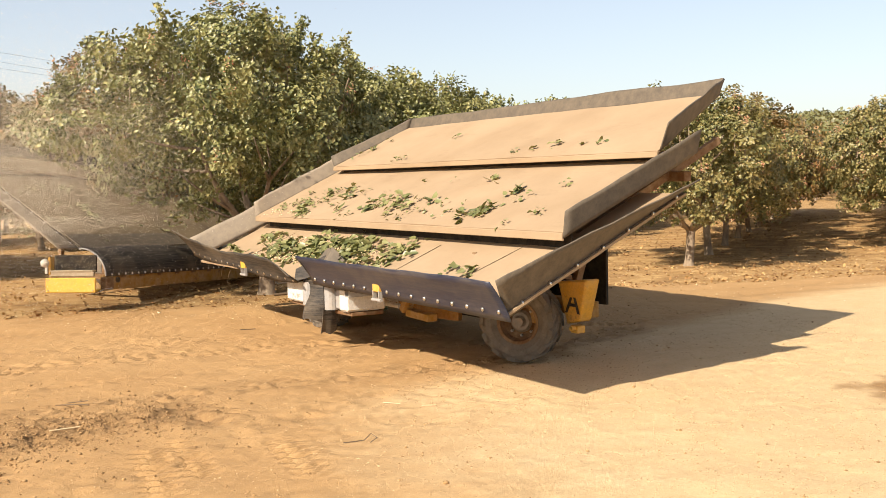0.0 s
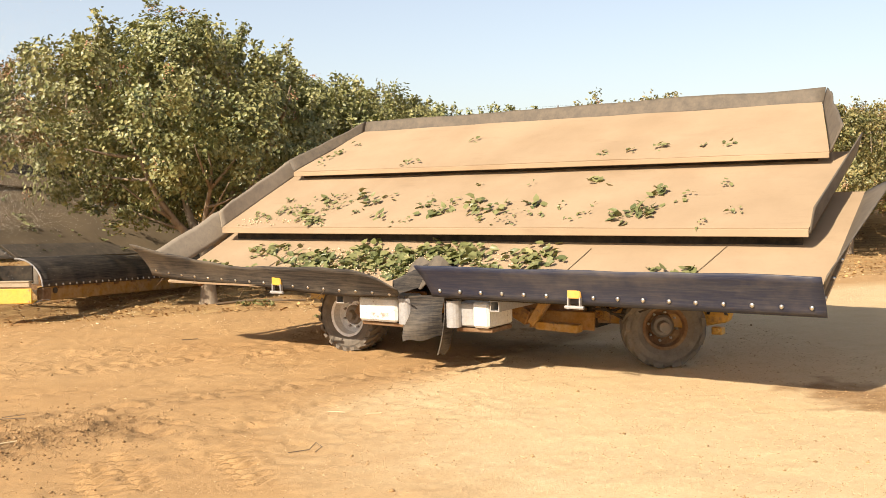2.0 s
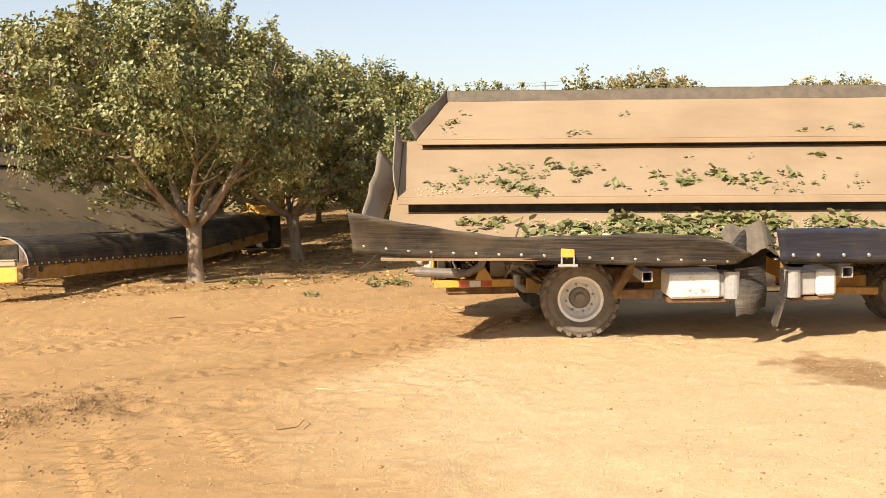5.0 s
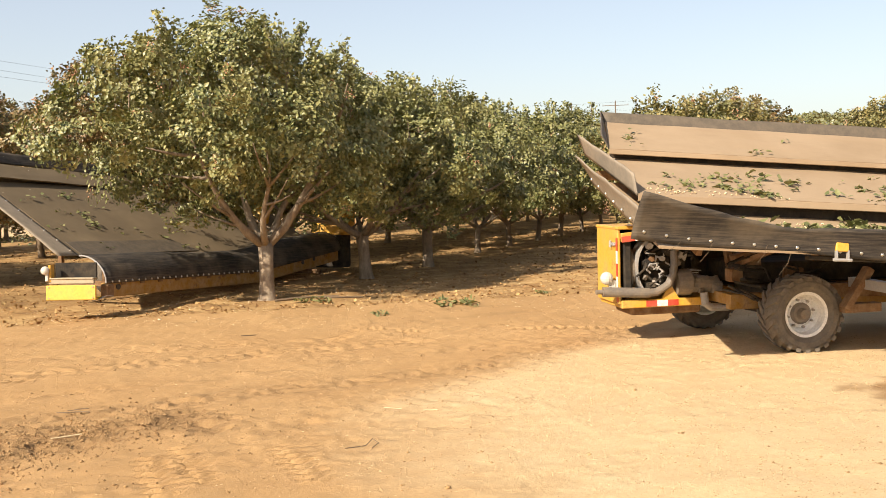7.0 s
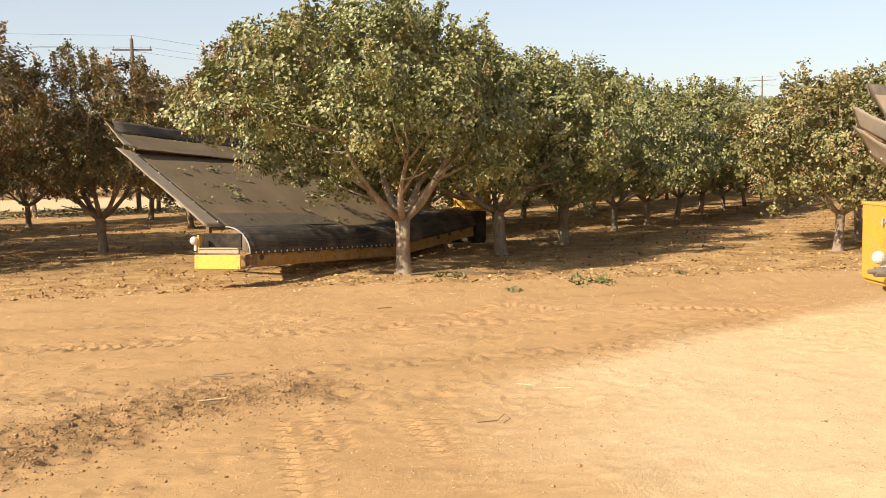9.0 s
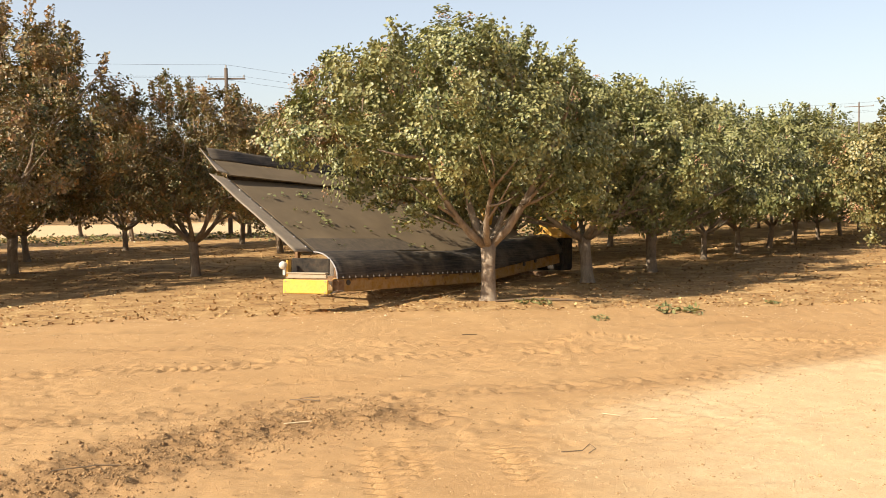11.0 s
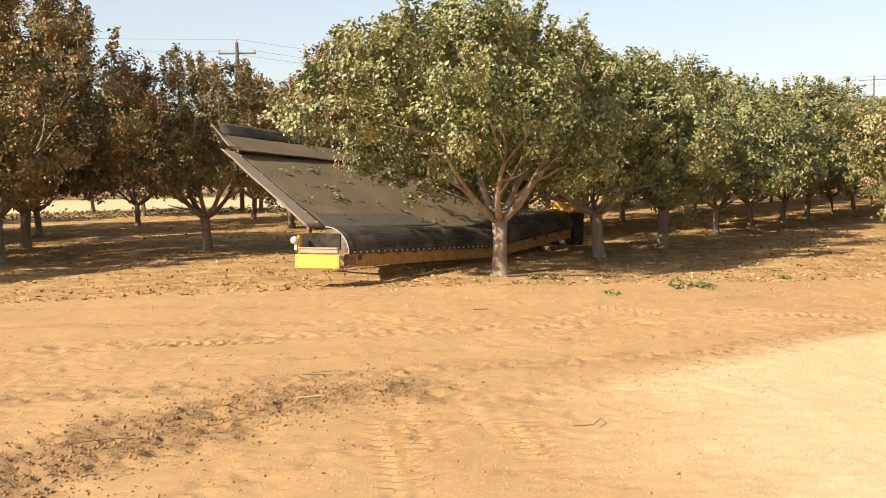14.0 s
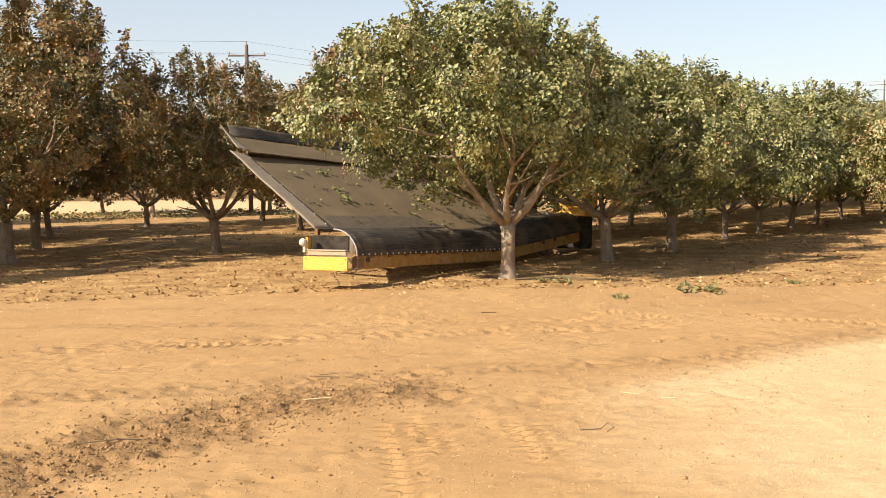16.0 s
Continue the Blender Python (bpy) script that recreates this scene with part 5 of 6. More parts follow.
    ob = new("nut_heap", crumbs("nut_heap", pos, rng.uniform(0.010, 0.019, len(pos)), rng, M["shell"]))
    ob.parent = deck
    tagged(ob, "pale harvested nuts among the leaves", kind="stuff")
    # frayed cords under the edge flap
    bm = bmesh.new()
    for x in (-2.6, -2.3, -1.9, -1.2, -0.9, 0.6):
        ln = rng.uniform(0.04, 0.2)
        tube(bm, [(x, -2.24, 1.06 + (0.1 if x < -1 else 0)), (x - 0.05, -2.27, 1.03 - ln * 0.4 + (0.1 if x < -1 else 0)), (x - 0.16, -2.26, 1.0 - ln + (0.1 if x < -1 else 0))], 0.0025, 4)
    tagged(deck_part("frayed_cord", bm, "twig", deck), kind="stuff")
    return root, deck, W


HARVESTER, DECK, WHEELS = build_harvester()


# ---------- the parked harvester under the trees ----------
def build_parked():
    rng = np.random.RandomState(12)
    root = new("parked_harvester")
    tagged(root, "parked yellow harvester with dark catch deck among the trees", "harvester")
    root.matrix_world = pose(-4.05, 20.5, 0, 0, 0, 60) @ Matrix.Rotation(math.atan(0.05), 4, "Y")
    # long yellow sill beam along the low edge, bent up towards the far end
    bm = bmesh.new()
    bar(bm, (0.0, 0.05, 0.55), (5.4, 0.05, 0.57), 0.14, 0.29, 0.015)
    bar(bm, (5.38, 0.05, 0.58), (9.6, 0.05, 1.02), 0.14, 0.36, 0.015)
    beam = part("sill_beam", bm, "yellow_dirty_shaded", root, "long dented yellow sill beam with rust")
    for x, z in ((0.35, 0.60), (7.6, 0.85), (8.2, 0.93)):
        bm = bmesh.new()
        tube(bm, [(x, -0.04, z), (x, -0.012, z)], 0.06, 14)
        part("hole_cap", bm, "black", beam)
    for k in range(9):
        bm = bmesh.new()
        box(bm, (0.5 + 0.58 * k, -0.035, 0.66), (0.14, 0.03, 0.05), None, 0.008)
        part("clip", bm, "rusty", beam)
    bm = bmesh.new()
    bar(bm, (0.05, -0.02, 0.42), (0.05, -0.02, 0.66), 0.16, 0.22, 0.02)
    part("hinge_block", bm, "rusty", beam, "rusty hinge block at the beam's end")
    bm = bmesh.new()
    def scrap(u, v):
        return (-0.25 + 0.38 * u, -0.1 + 0.22 * v, 0.40 + 0.05 * math.sin(2.5 * u) - 0.05 * v)
    sheet(bm, scrap, 6, 3, 0.012)
    part("bent_tab", bm, "steel", root, "bent pale steel tab under the beam")
    # end box, set square to the yard
    turn = pose(0, 0, 0, 0, 0, -65)
    def slant(x, y):
        """Places on the end box: x along its front, y into it."""
        c, w = math.cos(radians(-65)), math.sin(radians(-65))
        return -0.60 + x * c - y * w, 0.30 + x * w + y * c
    bm = bmesh.new()
    box(bm, (*slant(0, 0), 0.53), (0.95, 0.06, 0.29), turn, 0.015)
    box(bm, (*slant(0, 0.30), 0.41), (0.93, 0.55, 0.04), turn, 0.01)
    plate = part("end_plate", bm, "yellow_sunlit", root, "yellow end plate with a lip, lightened for sun")
    for dx in (-0.42, 0.42):
        for dz in (0.43, 0.64):
            bm = bmesh.new()
            tube(bm, [(*slant(dx, -0.03), dz), (*slant(dx, -0.045), dz)], 0.014, 6)
            part("rivet", bm, "steel", plate)
    bm = bmesh.new()
    box(bm, (*slant(-0.01, 0.10), 0.745), (0.86, 0.10, 0.10), turn, 0.012)
    box(bm, (*slant(-0.01, 0.16), 0.80), (0.84, 0.26, 0.03), turn, 0.01)
    part("end_shelf", bm, "steel_pale", root, "dusty pale steel shelf")
    # black fill between shelf and panel, stands for the shade of the recess
    bm = bmesh.new()
    box(bm, (*slant(-0.02, 0.40), 0.93), (0.80, 0.05, 0.34), turn, 0.01)
    part("recess_shade", bm, "dark", root)
    bm = bmesh.new()
    box(bm, (*slant(-0.42, 0.14), 0.90), (0.05, 0.2, 0.34), turn, 0.01)
    part("end_post", bm, "yellow", root)
    bm = bmesh.new()
    x, y = slant(-0.50, 0.02)
    tube(bm, [(x + 0.05, y + 0.02, 0.96), (x, y, 0.96)], [0.06, 0.085], 16)
    bmesh.ops.create_uvsphere(bm, u_segments=14, v_segments=8, radius=0.082, matrix=pose(x, y, 0.96))
    box(bm, (x + 0.03, y - 0.02, 0.83), (0.06, 0.06, 0.16), turn, 0.01)
    part("work_lamp", bm, "lamp", root, "round pale work lamp")
    # rolled rubber apron
    def rise(x):
        return 0.105 * max(0.0, x - 5.4)
    def apron_at(x, v):
        a = v * 1.9
        return (x, -0.07 + 0.50 * (1 - math.cos(a)) + 0.015 * math.sin(2.1 * x) * v, 0.68 + 0.54 * math.sin(a * 0.86) + 0.025 * math.sin(1.1 * x) * v + rise(x))
    bm = bmesh.new()
    sheet(bm, lambda u, v: apron_at(-0.05 + 9.7 * u, v), 48, 10, -0.016)
    bmesh.ops.recalc_face_normals(bm, faces=bm.faces)
    ap = part("rubber_apron", bm, "rubber", root, "rolled black rubber apron", True)
    bolts(ap, [Vector(apron_at(0.12 + 0.2 * k, 0.04)) + Vector((0, -0.012, 0)) for k in range(29)])
    bm = bmesh.new()
    tube(bm, [Vector(apron_at(-0.06, v)) + Vector((0, -0.012, 0.012)) for v in np.linspace(0, 1, 9)], 0.016, 6)
    part("apron_edge", bm, "steel", ap)
    # deck panels
    D0, D1, D2, D3 = (0.62, 1.20), (3.20, 2.80), (3.10, 2.90), (3.66, 3.24)
    bm = bmesh.new()
    def main(u, v):
        return (0.05 + 9.6 * u, D0[0] + (D1[0] - D0[0]) * v, D0[1] + (D1[1] - D0[1]) * v + 0.02 * noise.noise((u * 8, v * 3, 2)))
    sheet(bm, main, 40, 10, 0.03)
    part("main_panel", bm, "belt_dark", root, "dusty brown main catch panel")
    bm = bmesh.new()
    def strip(u, v):
        y = 0.66 + 0.42 * v
        return (0.10 + 3.9 * u - 0.5 * v * u, y, D0[1] + (D1[1] - D0[1]) * (y - D0[0]) / (D1[0] - D0[0]) + 0.024)
    sheet(bm, strip, 10, 4, 0.008)
    part("panel_patch", bm, "rubber_grey", root, "pale dusty strip on the panel")
    bm = bmesh.new()
    def top(u, v):
        return (-0.08 + 9.5 * u, D2[0] + (D3[0] - D2[0]) * v, D2[1] + (D3[1] - D2[1]) * v - 0.25 * u + 0.02 * noise.noise((u * 8, v * 3, 5)))
    sheet(bm, top, 40, 6, 0.03)
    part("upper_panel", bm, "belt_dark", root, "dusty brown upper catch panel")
    bm = bmesh.new()
    flap(bm, (-0.1, 3.68, 3.27), (9.4, 3.68, 2.95), (0, 0.16, 0.27), (0, 0.16, 0.22), 0.016, 30, 0.03, 4, 0.0)
    part("back_flap", bm, "rubber", root, "black rubber back flap", True)
    bm = bmesh.new()
    flap(bm, (0.02, 0.66, 1.24), (-0.02, 3.2, 2.82), (-0.58, -0.02, 0.0), (-0.52, 0.06, 0.10), 0.016, 20, 0.05, 5, 0.0)
    ef = part("end_flap", bm, "rubber_pale", root, "pale grey rubber end flap with bolts", True)
    bolts(ef, [Vector((-0.06, 0.8, 1.335)).lerp(Vector((-0.08, 3.1, 2.765)), k / 7) for k in range(8)])
    bm = bmesh.new()
    flap(bm, (-0.08, 3.12, 2.93), (-0.10, 3.74, 3.30), (-0.30, 0.05, 0.04), (-0.18, 0.12, 0.22), 0.016, 12, 0.03, 6, 0.0)
    part("end_flap", bm, "rubber_pale", root, "pale grey rubber end flap with bolts", True)
    # black strip closing the upper step, painted as the shade of the gap
    bm = bmesh.new()
    bar(bm, (0.0, 3.26, 2.80), (9.4, 3.26, 2.70), 0.03, 0.2, 0)
    part("shade_riser", bm, "dark", root)
    # frame below and behind
    bm = bmesh.new()
    for x in (1.6, 3.0, 4.6, 6.6, 8.8):
        bar(bm, (x, 0.65, 1.10), (x, 3.6, 2.92), 0.08, 0.1)
        bar(bm, (x, 2.6, 0.55), (x, 2.6, 2.3), 0.1, 0.1)
        bar(bm, (x, 0.1, 0.55), (x, 2.6, 0.60), 0.1, 0.12)
    part("deck_frame", bm, "rusty", root, "rusty steel frame under the deck")
    for x in (3.6, 8.2):
        bm = bmesh.new()
        revolve(bm, [(-0.2, 0.28), (-0.2, 0.46), (-0.12, 0.52), (0.12, 0.52), (0.2, 0.46), (0.2, 0.28)], 28)
        tube(bm, [(0, -0.12, 0), (0, 0.12, 0)], 0.29, 20)
        bmesh.ops.translate(bm, vec=(x, 2.9, 0.52 + 0.05 * x), verts=bm.verts)
        bmesh.ops.recalc_face_normals(bm, faces=bm.faces)
        part("wheel", bm, "tyre", root, "dusty black tyre in the shade")
    # machine housing at the far end
    bm = bmesh.new()
    box(bm, (10.0, 0.35, 1.95), (0.7, 1.1, 0.8), None, 0.05)
    part("housing", bm, "yellow", root, "orange-yellow machine housing")
    bm = bmesh.new()
    box(bm, (8.6, 1.9, 2.15), (0.5, 0.3, 0.8), pose(0, 0, 0, 0, 20, 0), 0.03)
    part("leaning_guard", bm, "yellow", root, "yellow sheet guard leaning over the deck")
    bm = bmesh.new()
    box(bm, (9.95, 0.35, 1.10), (0.6, 0.9, 0.95), None, 0.05)
    part("engine_box", bm, "dark", root)
    # litter on the deck
    f = lambda x, y: D0[1] + (D1[1] - D0[1]) * (y - D0[0]) / (D1[0] - D0[0]) + 0.01
    cen = [(rng.uniform(0.4, 4.6), 0.75 + 2.0 * rng.rand() ** 1.4) for _ in range(22)]
    leaf_pile("leaf_litter", root, cen, rng, (0, 0, 0), f, "leaf_fresh", 0.10, "scattered leaves on the dark panel", 0.10, 5)
    return root


build_parked()


# ---------- poles and wires ----------
def power_pole(x, y, h, arm, turn, label):
    root = new("power_pole")
    z = ground_z(x, y)
    root.matrix_world = pose(x, y, z, 0, 0, turn)
    tagged(root, label, "power pole", "power poles")
    k = min(1.0, h / 12)
    bm = bmesh.new()
    tube(bm, [(0, 0, -0.4), (0, 0, h * 0.5), (0, 0, h)], [0.17 * k, 0.15 * k, 0.12 * k], 10)
    part("pole", bm, "polewood", root)
    if arm:
        bm = bmesh.new()
        bar(bm, (-arm / 2, 0.12 * k, h - 0.75 * k), (arm / 2, 0.12 * k, h - 0.75 * k), 0.1 * k, 0.12 * k)
        part("crossarm", bm, "polewood", root)
        for dx in (-arm / 2 + 0.08, 0, arm / 2 - 0.08):
            bm = bmesh.new()
            z0 = h if dx == 0 else h - 0.69 * k
            tube(bm, [(dx, 0.12 * k if dx else 0, z0), (dx, 0.12 * k if dx else 0, z0 + 0.2 * k)], [0.04 * k, 0.055 * k], 8)
            part("insulator", bm, "steel", root)
    return root


power_pole(-17.75, 58.4, 9.9, 2.2, 10, "weathered wooden power pole with one crossarm")
for b, r, h, arm in ((14.5, 205, 9.0, 0), (14.95, 200, 9.4, 0), (16.06, 200, 9.2, 0), (17.37, 200, 9.4, 5)):
    power_pole(r * math.sin(radians(b)), r * math.cos(radians(b)), h * 1.6, arm, -b, "distant wooden pole on the orchard hill")


def wires():
    c0 = Vector((-17.75, 58.4, 0))
    for dx, z in ((-1.02, 9.4), (0.0, 10.1), (1.02, 9.4)):
        bm = bmesh.new()
        a = c0 + Vector((dx, 0.1, z))
        pts = []
        for s in np.linspace(0, 1, 18):
            p = a.lerp(a + Vector((46, 26, -1.0)), s)
            pts.append(p - Vector((0, 0, 5.5 * s * (1 - s))))
        back = []
        for s in np.linspace(1, 0, 18):
            p = a.lerp(a + Vector((-46, -18, 2.0)), s)
            back.append(p - Vector((0, 0, 3.0 * s * (1 - s))))
        tube(bm, back[:-1] + pts, 0.006, 5)
        tagged(part("power_line", bm, "dark"), "thin dark overhead power line", "power line", "power lines")


wires()


def far_tank():
    x, y = 245 * math.sin(radians(14.2)), 245 * math.cos(radians(14.2))
    bm = bmesh.new()
    tube(bm, [(0, 0, 0), (0, 0, 3.4)], 1.7, 20)
    tube(bm, [(0, 0, 3.4), (0, 0, 4.0)], [1.7, 0.2], 20)
    ob = part("water_tank", bm, "white")
    ob.matrix_world = pose(x, y, ground_z(x, y) + 6.0)
    tagged(ob, "small distant white tank on the hill", "tank")
    bm = bmesh.new()
    for dx, dy in ((-1.2, -1.2), (1.2, -1.2), (1.2, 1.2), (-1.2, 1.2)):
        bar(bm, (dx, dy, -6.2), (dx, dy, 0.1), 0.2, 0.2)
    part("stand", bm, "steel", ob)


far_tank()


# ---------- small things on the ground ----------
def scatter_ground():
    rng = np.random.RandomState(77)
    def line_pts(pts, n, sd):
        k = rng.randint(0, len(pts) - 1, n)
        t = rng.rand(n)
        P = np.array(pts)
        p = P[k] + (P[k + 1] - P[k]) * t[:, None] + rng.normal(size=(n, 2)) * sd
        return p
    p = np.concatenate([line_pts(RUT, 17000, 0.5), line_pts(RUT_BACK, 900, 0.28), line_pts(LEFT_TRACK, 900, 0.35)] + [line_pts(tr, 500, 0.25) for tr in TRACKS])
    s = np.minimum(rng.gamma(1.1, 0.0042, len(p)) + 0.003, 0.024)
    z = ground_height(p[:, 0], p[:, 1])
    ob = new("dirt_clods", crumbs("dirt_clods", np.stack([p[:, 0], p[:, 1], z + s * 0.3], 1), s, rng, M["clod"], 0.7))
    tagged(ob, "brown dirt clods in the churned rut", "clods", kind="stuff")
    # gravel on the track
    n = 12000
    x, y = rng.uniform(-3, 8, n), 6.0 + rng.rand(n) ** 1.4 * 12
    ok = (x > 0.5 + rng.normal(size=n) * 0.8) & (-(x - 0.6) * 0.62 + (y - 11.5) * 0.78 < 0.2)
    x, y = x[ok], y[ok]
    s = rng.gamma(1.6, 0.0017, len(x)) + 0.0022
    ob = new("gravel", crumbs("gravel", np.stack([x, y, ground_height(x, y) + s * 0.2], 1), s, rng, M["crumb"], 0.6))
    tagged(ob, "small tan gravel bits on the track", "gravel", kind="stuff")
    # crumbs of dirt all over the yard
    n = 46000
    x, y = rng.uniform(-10, 8, n), 5.8 + rng.rand(n) ** 1.15 * 16
    keep = fbm(x, y, 0.55, 83, 3) > 0.36 + 0.22 * rng.rand(n)
    x, y = x[keep], y[keep]
    n = len(x)
    s = rng.gamma(1.3, 0.0026, n) + 0.0028
    ob = new("dirt_crumbs", crumbs("dirt_crumbs", np.stack([x, y, ground_height(x, y) + s * 0.25], 1), s, rng, M["crumb"], 0.6))
    tagged(ob, "small crumbs of dirt over the yard", "dirt", kind="stuff")
    # shells and husks along the orchard edge
    n = 5200
    x = rng.uniform(-16, 16, n)
    y = front_edge(x) + rng.normal(size=n) * 1.6 - 0.5 + np.abs(rng.normal(size=n)) * 2.2
    s = rng.gamma(1.6, 0.0034, n) + 0.004
    ob = new("nut_shells", crumbs("nut_shells", np.stack([x, y, ground_height(x, y) + s * 0.3], 1), s, rng, M["shell"], 0.6))
    tagged(ob, "pale nut shells strewn along the orchard edge", "nut shells", kind="stuff")
    # dead leaves under the trees
    n = 27000
    x = rng.uniform(-32, 30, n)
    y = front_edge(x) - 0.4 + rng.rand(n) ** 1.5 * 30
    pos = np.stack([x, y, ground_height(x, y) + 0.01], 1)
    ob = new("dead_leaves", leaf_mesh("dead_leaves", pos, rng.normal(size=(n, 3)) * 0.5 + np.array([0, 0, 1.0]), rng.uniform(0.05, 0.12, n), rng, M["dead_leaf"], 0.7))
    tagged(ob, "dry tan leaves on the orchard floor", "dead leaves", kind="stuff")
    # low green weeds on the far orchard floor
    n = 2600
    x = rng.uniform(-42, -8, n)
    y = 55 + 0.28 * x + rng.normal(size=n) * 3.2 + 8
    pos = np.stack([x, y, ground_height(x, y) + rng.rand(n) * 0.2], 1)
    ob = new("low_weeds", leaf_mesh("low_weeds", pos, rng.normal(size=(n, 3)) * 0.5 + np.array([0, 0, 0.8]), rng.uniform(0.12, 0.3, n), rng, M["leaf_fresh"], 0.6))
    tagged(ob, "low green weeds at the end of the rows", "weeds", kind="stuff")


scatter_ground()


def weed(x, y, r, n, seed):
    rng = np.random.RandomState(seed)
    a = rng.rand(n) * 6.28
    d = rng.rand(n) ** 0.7 * r
    z = ground_z(x, y)
    pos = np.stack([np.cos(a) * d, np.sin(a) * d, rng.rand(n) * r * 0.35 + 0.01], 1)
    ob = new("weed", leaf_mesh("weed", pos, rng.normal(size=(n, 3)) * 0.5 + np.array([0, 0, 0.8]), rng.uniform(0.08, 0.16, n) * r / 0.25, rng, M["leaf_fresh"], 0.5))
    ob.location = (x, y, z)
    tagged(ob, "small green weed growing in the bare dirt", "weed", "weeds")


for k, (x, y, r) in enumerate(((1.3, 19.05, 0.2), (2.65, 20.1, 0.32), (3.15, 19.95, 0.26), (-0.1, 21.6, 0.3), (0.3, 21.4, 0.2), (5.0, 21.5, 0.16))):
    weed(x, y, r, 34, 300 + k)


def twig(pts, r, name, label, mat):
    bm = bmesh.new()
    x0, y0 = pts[0][:2]
    tube(bm, [(x - x0, y - y0, ground_z(x, y) - ground_z(x0, y0) + z) for x, y, z in pts], r, 5)
    ob = part(name, bm, mat)
    ob.location = (x0, y0, ground_z(x0, y0))
    tagged(ob, label, name.replace("_", " "))


twig([(0.25, 9.30, 0.015), (0.45, 9.36, 0.012), (0.52, 9.46, 0.05), (0.57, 9.36, 0.03), (0.50, 9.28, 0.012)], 0.005, "twig", "crooked dry twig lying on the dirt", "twig")
twig([(-2.62, 10.30, 0.03), (-2.35, 10.42, 0.03)], 0.007, "straw_stalk", "pale straw stalk lying in the rut", "straw")
twig([(0.74, 10.93, 0.012), (0.92, 10.84, 0.012)], 0.005, "straw_stalk", "pale straw stalk lying on the dirt", "straw")
twig([(1.15, 10.75, 0.012), (1.30, 10.68, 0.012)], 0.005, "straw_stalk", "pale straw stalk lying on the dirt", "straw")
twig([(-2.9, 11.72, 0.03), (-2.62, 11.60, 0.03), (-2.5, 11.54, 0.02)], 0.007, "twig", "dark twig lying in the churned rut", "twig")
twig([(-2.8, 11.8, 0.03), (-2.55, 11.72, 0.03)], 0.006, "twig", "dark twig lying in the churned rut", "twig")
twig([(-4.3, 8.55, 0.02), (-3.95, 8.72, 0.02), (-3.75, 8.76, 0.02)], 0.006, "twig", "dark twig lying in the churned rut", "twig")
twig([(-1.2, 17.0, 0.015), (-0.95, 17.1, 0.012)], 0.008, "twig", "thin dry twig lying on the dirt", "twig")
twig([(-0.8, 22.0, 0.03), (-0.1, 22.2, 0.05), (0.6, 22.3, 0.03)], 0.03, "fallen_branch", "fallen grey branch beside the trunk", "twig")
twig([(0.1, 22.0, 0.03), (0.7, 21.9, 0.05), (1.1, 22.0, 0.03)], 0.022, "fallen_branch", "fallen grey branch beside the trunk", "twig")


def dust_cloud(seed, count, size, label):
    """Fine motes of dust hanging in the air, thick in the middle and thin at the rim."""
    rng = np.random.RandomState(seed)
    heart = rng.normal(size=(7, 3)) * np.array(size) * 0.55
    pos = heart[rng.randint(0, 7, count)] + rng.normal(size=(count, 3)) * np.array(size) * 0.6
    pos[:, 2] = np.maximum(pos[:, 2], 0.3 - 2.4 + 0.3 * rng.rand(count))
    corner = rng.normal(size=(count, 3, 3)) * 0.0040
    v = (pos[:, None] + corner).reshape(-1, 3)
    f = np.arange(count * 3)
    me = bpy.data.meshes.new("dust_cloud")
    me.vertices.add(len(v))
    me.vertices.foreach_set("co", v.ravel())
    me.loops.add(len(f))
    me.loops.foreach_set("vertex_index", f)
    me.polygons.add(count)
    me.polygons.foreach_set("loop_start", np.arange(0, count * 3, 3))
    me.update()
    me.materials.append(M["mote"])
    return tagged(new("dust_cloud", me), label, "dust", "drifting dust", kind="stuff")


DUST_LOW = dust_cloud(61, 150000, (1.9, 1.2, 1.25), "pale tan dust drifting over the parked machine")
DUST_HIGH = dust_cloud(67, 300000, (2.3, 1.4, 1.6), "pale tan dust drifting among the tree crowns")


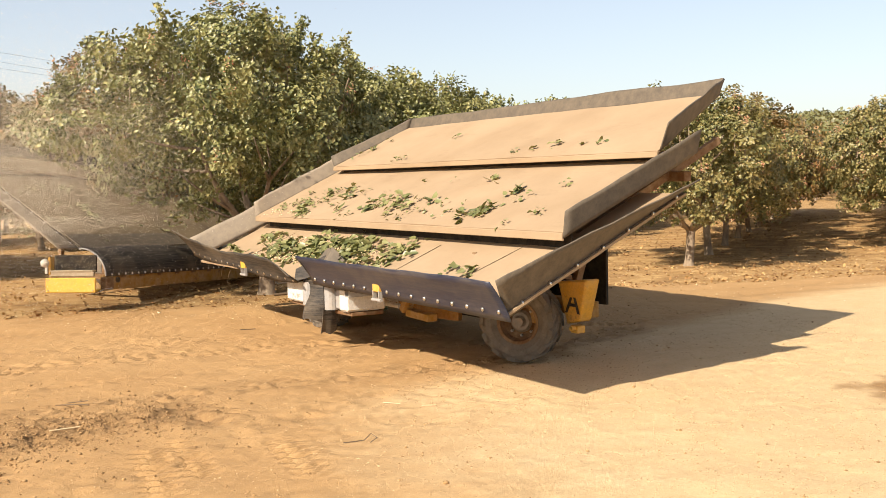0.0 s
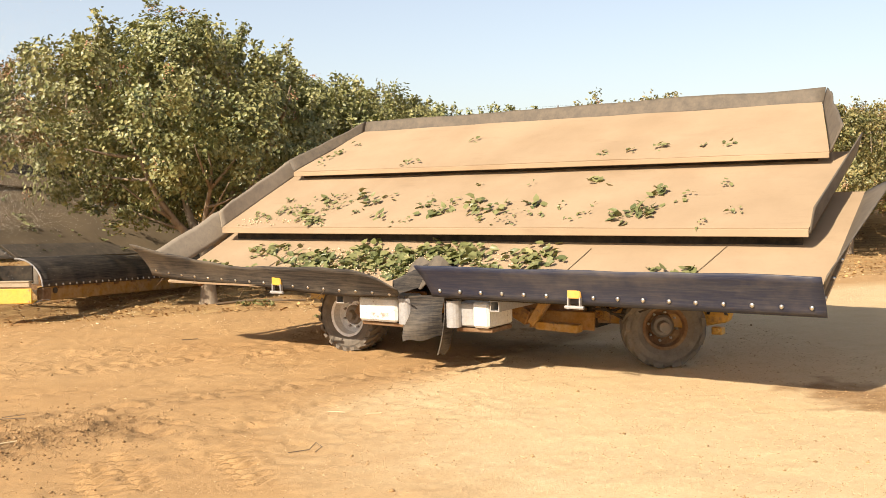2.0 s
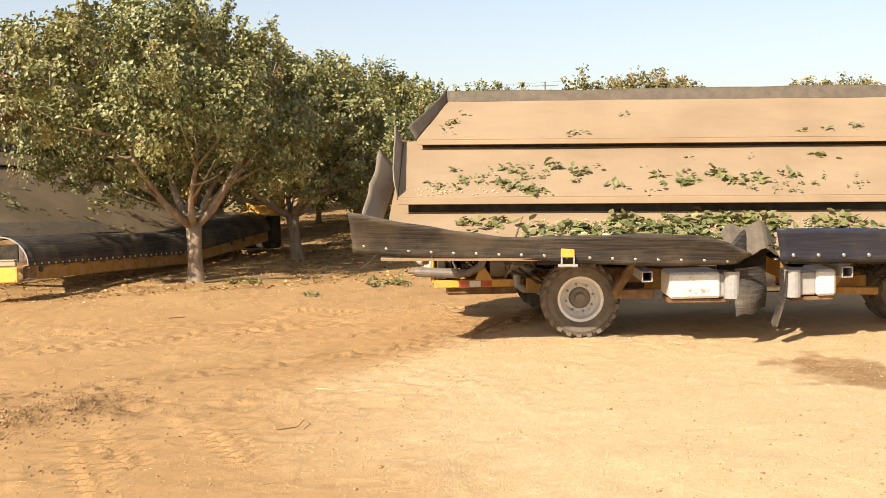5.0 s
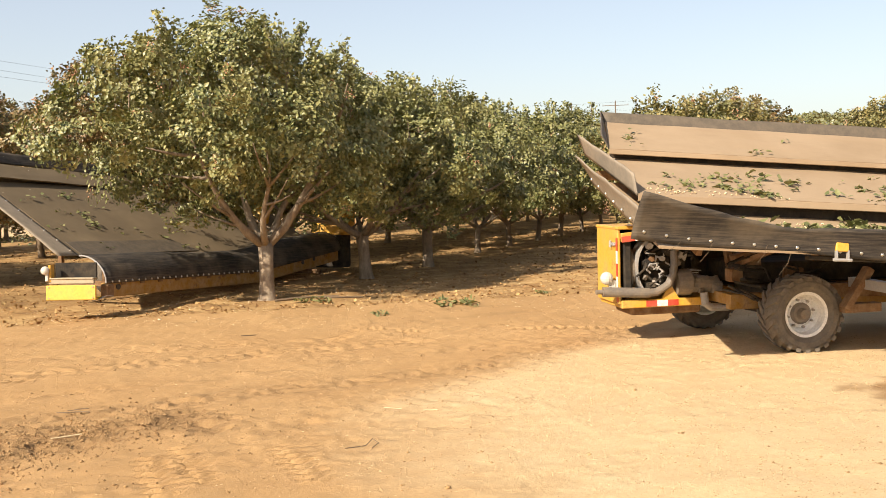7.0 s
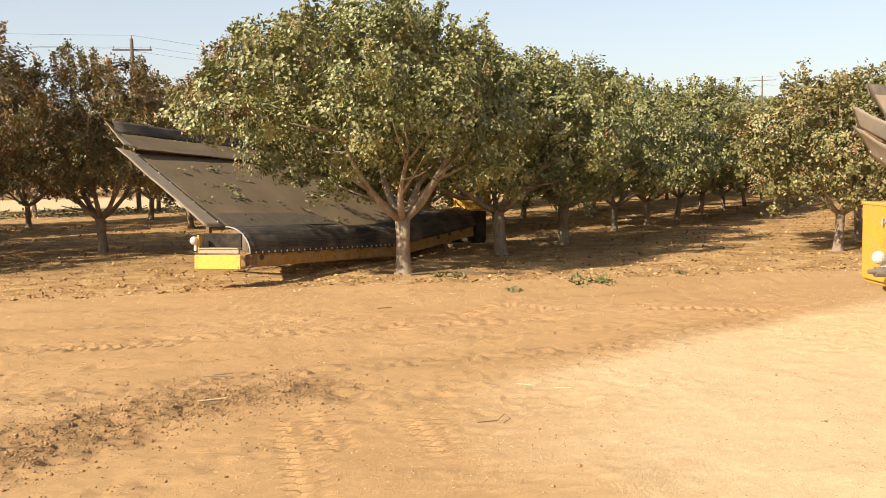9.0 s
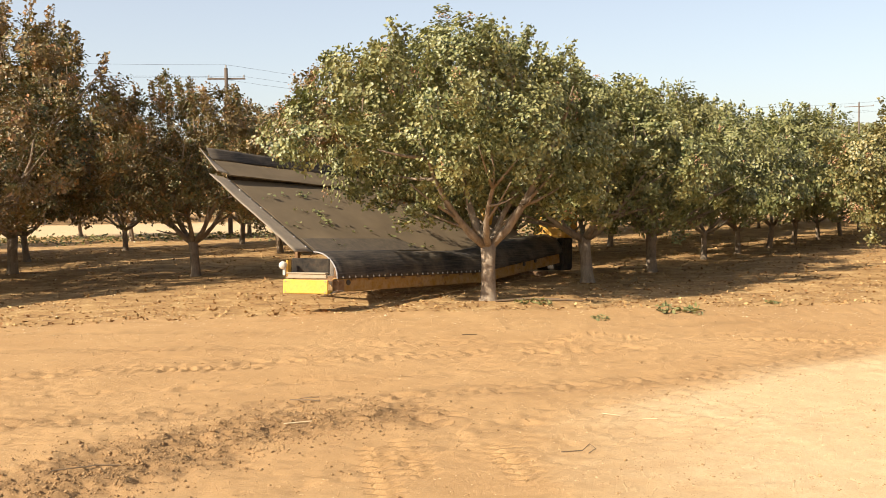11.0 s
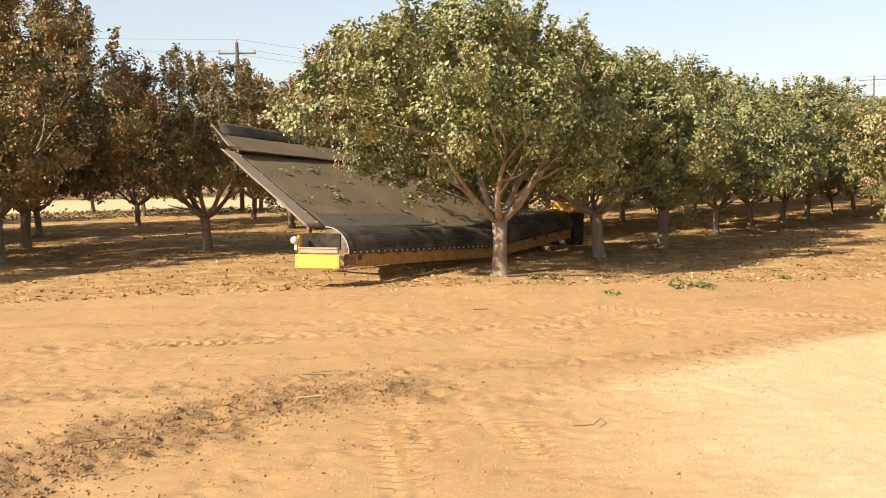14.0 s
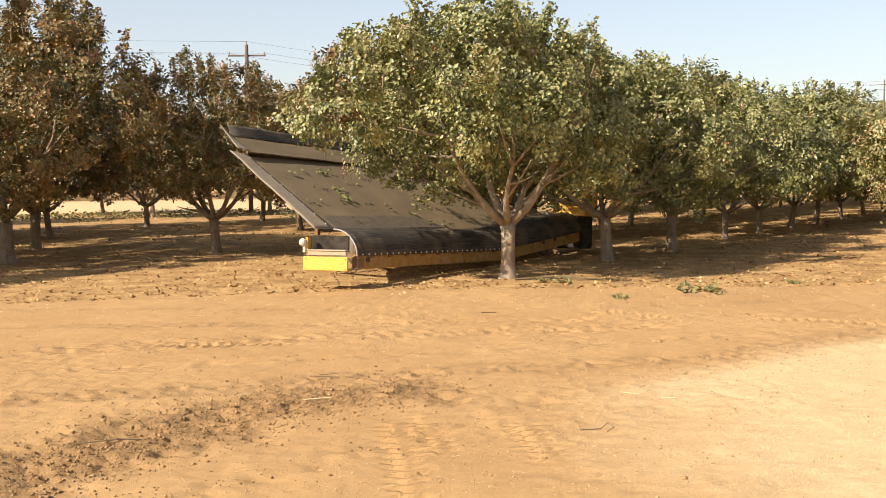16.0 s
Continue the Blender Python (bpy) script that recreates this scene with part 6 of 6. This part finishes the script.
# ---------- what moves ----------
DRIVE = [
    (0.0, 1.053, 17.463, -65.71, 0.93), (0.5, 1.268, 17.103, -60.98, 0.56), (1.0, 1.499, 16.709, -55.70, 0.23), (1.5, 1.731, 16.168, -50.11, 0.06),
    (2.0, 2.075, 15.746, -44.51, 0.12), (2.5, 2.469, 15.399, -38.27, 0.13), (3.0, 2.831, 14.863, -32.12, 0.30), (3.5, 3.259, 14.442, -27.78, -0.40),
    (4.0, 3.72, 14.20, -23.0, -1.0), (4.5, 4.22, 14.04, -18.4, -1.7), (5.0, 4.75, 13.97, -14.0, -2.5), (5.5, 5.28, 13.95, -9.8, -3.4),
    (6.0, 5.783, 13.95, -5.53, -4.70), (6.5, 6.212, 13.90, -1.0, -6.50), (7.0, 6.609, 13.86, 1.8, -7.7), (7.5, 6.965, 13.80, 2.4, -7.9),
    (8.0, 7.432, 13.81, 2.31, -7.9), (8.5, 7.922, 13.81, 2.03, -7.9), (9.0, 8.421, 13.73, 1.6, -7.9),
]


def motions():
    rows = list(DRIVE)
    t, x, y, a, p = rows[-1]
    while t < 16.0:
        t, x, y = t + 0.5, x + 0.52, y + 0.52 * math.tan(radians(1.6))
        rows.append((t, x, y, a, p))
    walk(HARVESTER, [(t, pose(x, y, 0, 0, 0, a)) for t, x, y, a, p in rows])
    droop = [float(np.interp(t, (0, 3.5, 6.0, 7.0, 8.0, 16.0), (0, 0, 2.0, 4.3, 5.5, 5.5))) for t, x, y, a, p in rows]
    walk(DECK, [(t, pose(0, 0.9, 2.4 - 1.1 * math.sin(radians(q)), p, q, 0)) for (t, x, y, a, p), q in zip(rows, droop)])
    walk(DUST_LOW, [(t, pose(x, y, 2.4)) for t, x, y in ((0, -6.4, 19.6), (2, -8.2, 20.4), (5, -11.2, 21.6), (10, -15.5, 23.2), (16, -21.5, 25.0))])
    walk(DUST_HIGH, [(t, pose(x, y, z)) for t, x, y, z in ((0, -6.4, 19.2, 3.7), (2, -8.0, 19.6, 3.9), (5, -10.4, 20.2, 4.3), (10, -15.6, 21.4, 4.9), (16, -23.5, 23.2, 5.4))])
    spots = {"rear_near": (0, -0.85, 0.53), "rear_far": (-0.3, 1.75, 0.53), "front_near": (4.62, -0.19, 0.53)}
    for key, (wx, wy, wz) in spots.items():
        out, roll, prev = [], 0.0, None
        for t, x, y, a, p in rows:
            c, s = math.cos(radians(a)), math.sin(radians(a))
            px, py = x + c * wx - s * wy, y + s * wx + c * wy
            if prev:
                roll += math.hypot(px - prev[0], py - prev[1]) / 0.53
            prev = (px, py)
            steer = 0.0
            if key.startswith("front"):
                steer = 34 if t < 3.5 else max(0.0, 34 - 10 * (t - 3.5))
            out.append((t, Matrix.Translation((wx, wy, wz)) @ Matrix.Rotation(radians(steer), 4, "Z") @ Matrix.Rotation(roll, 4, "Y")))
        walk(WHEELS[key], out)


motions()
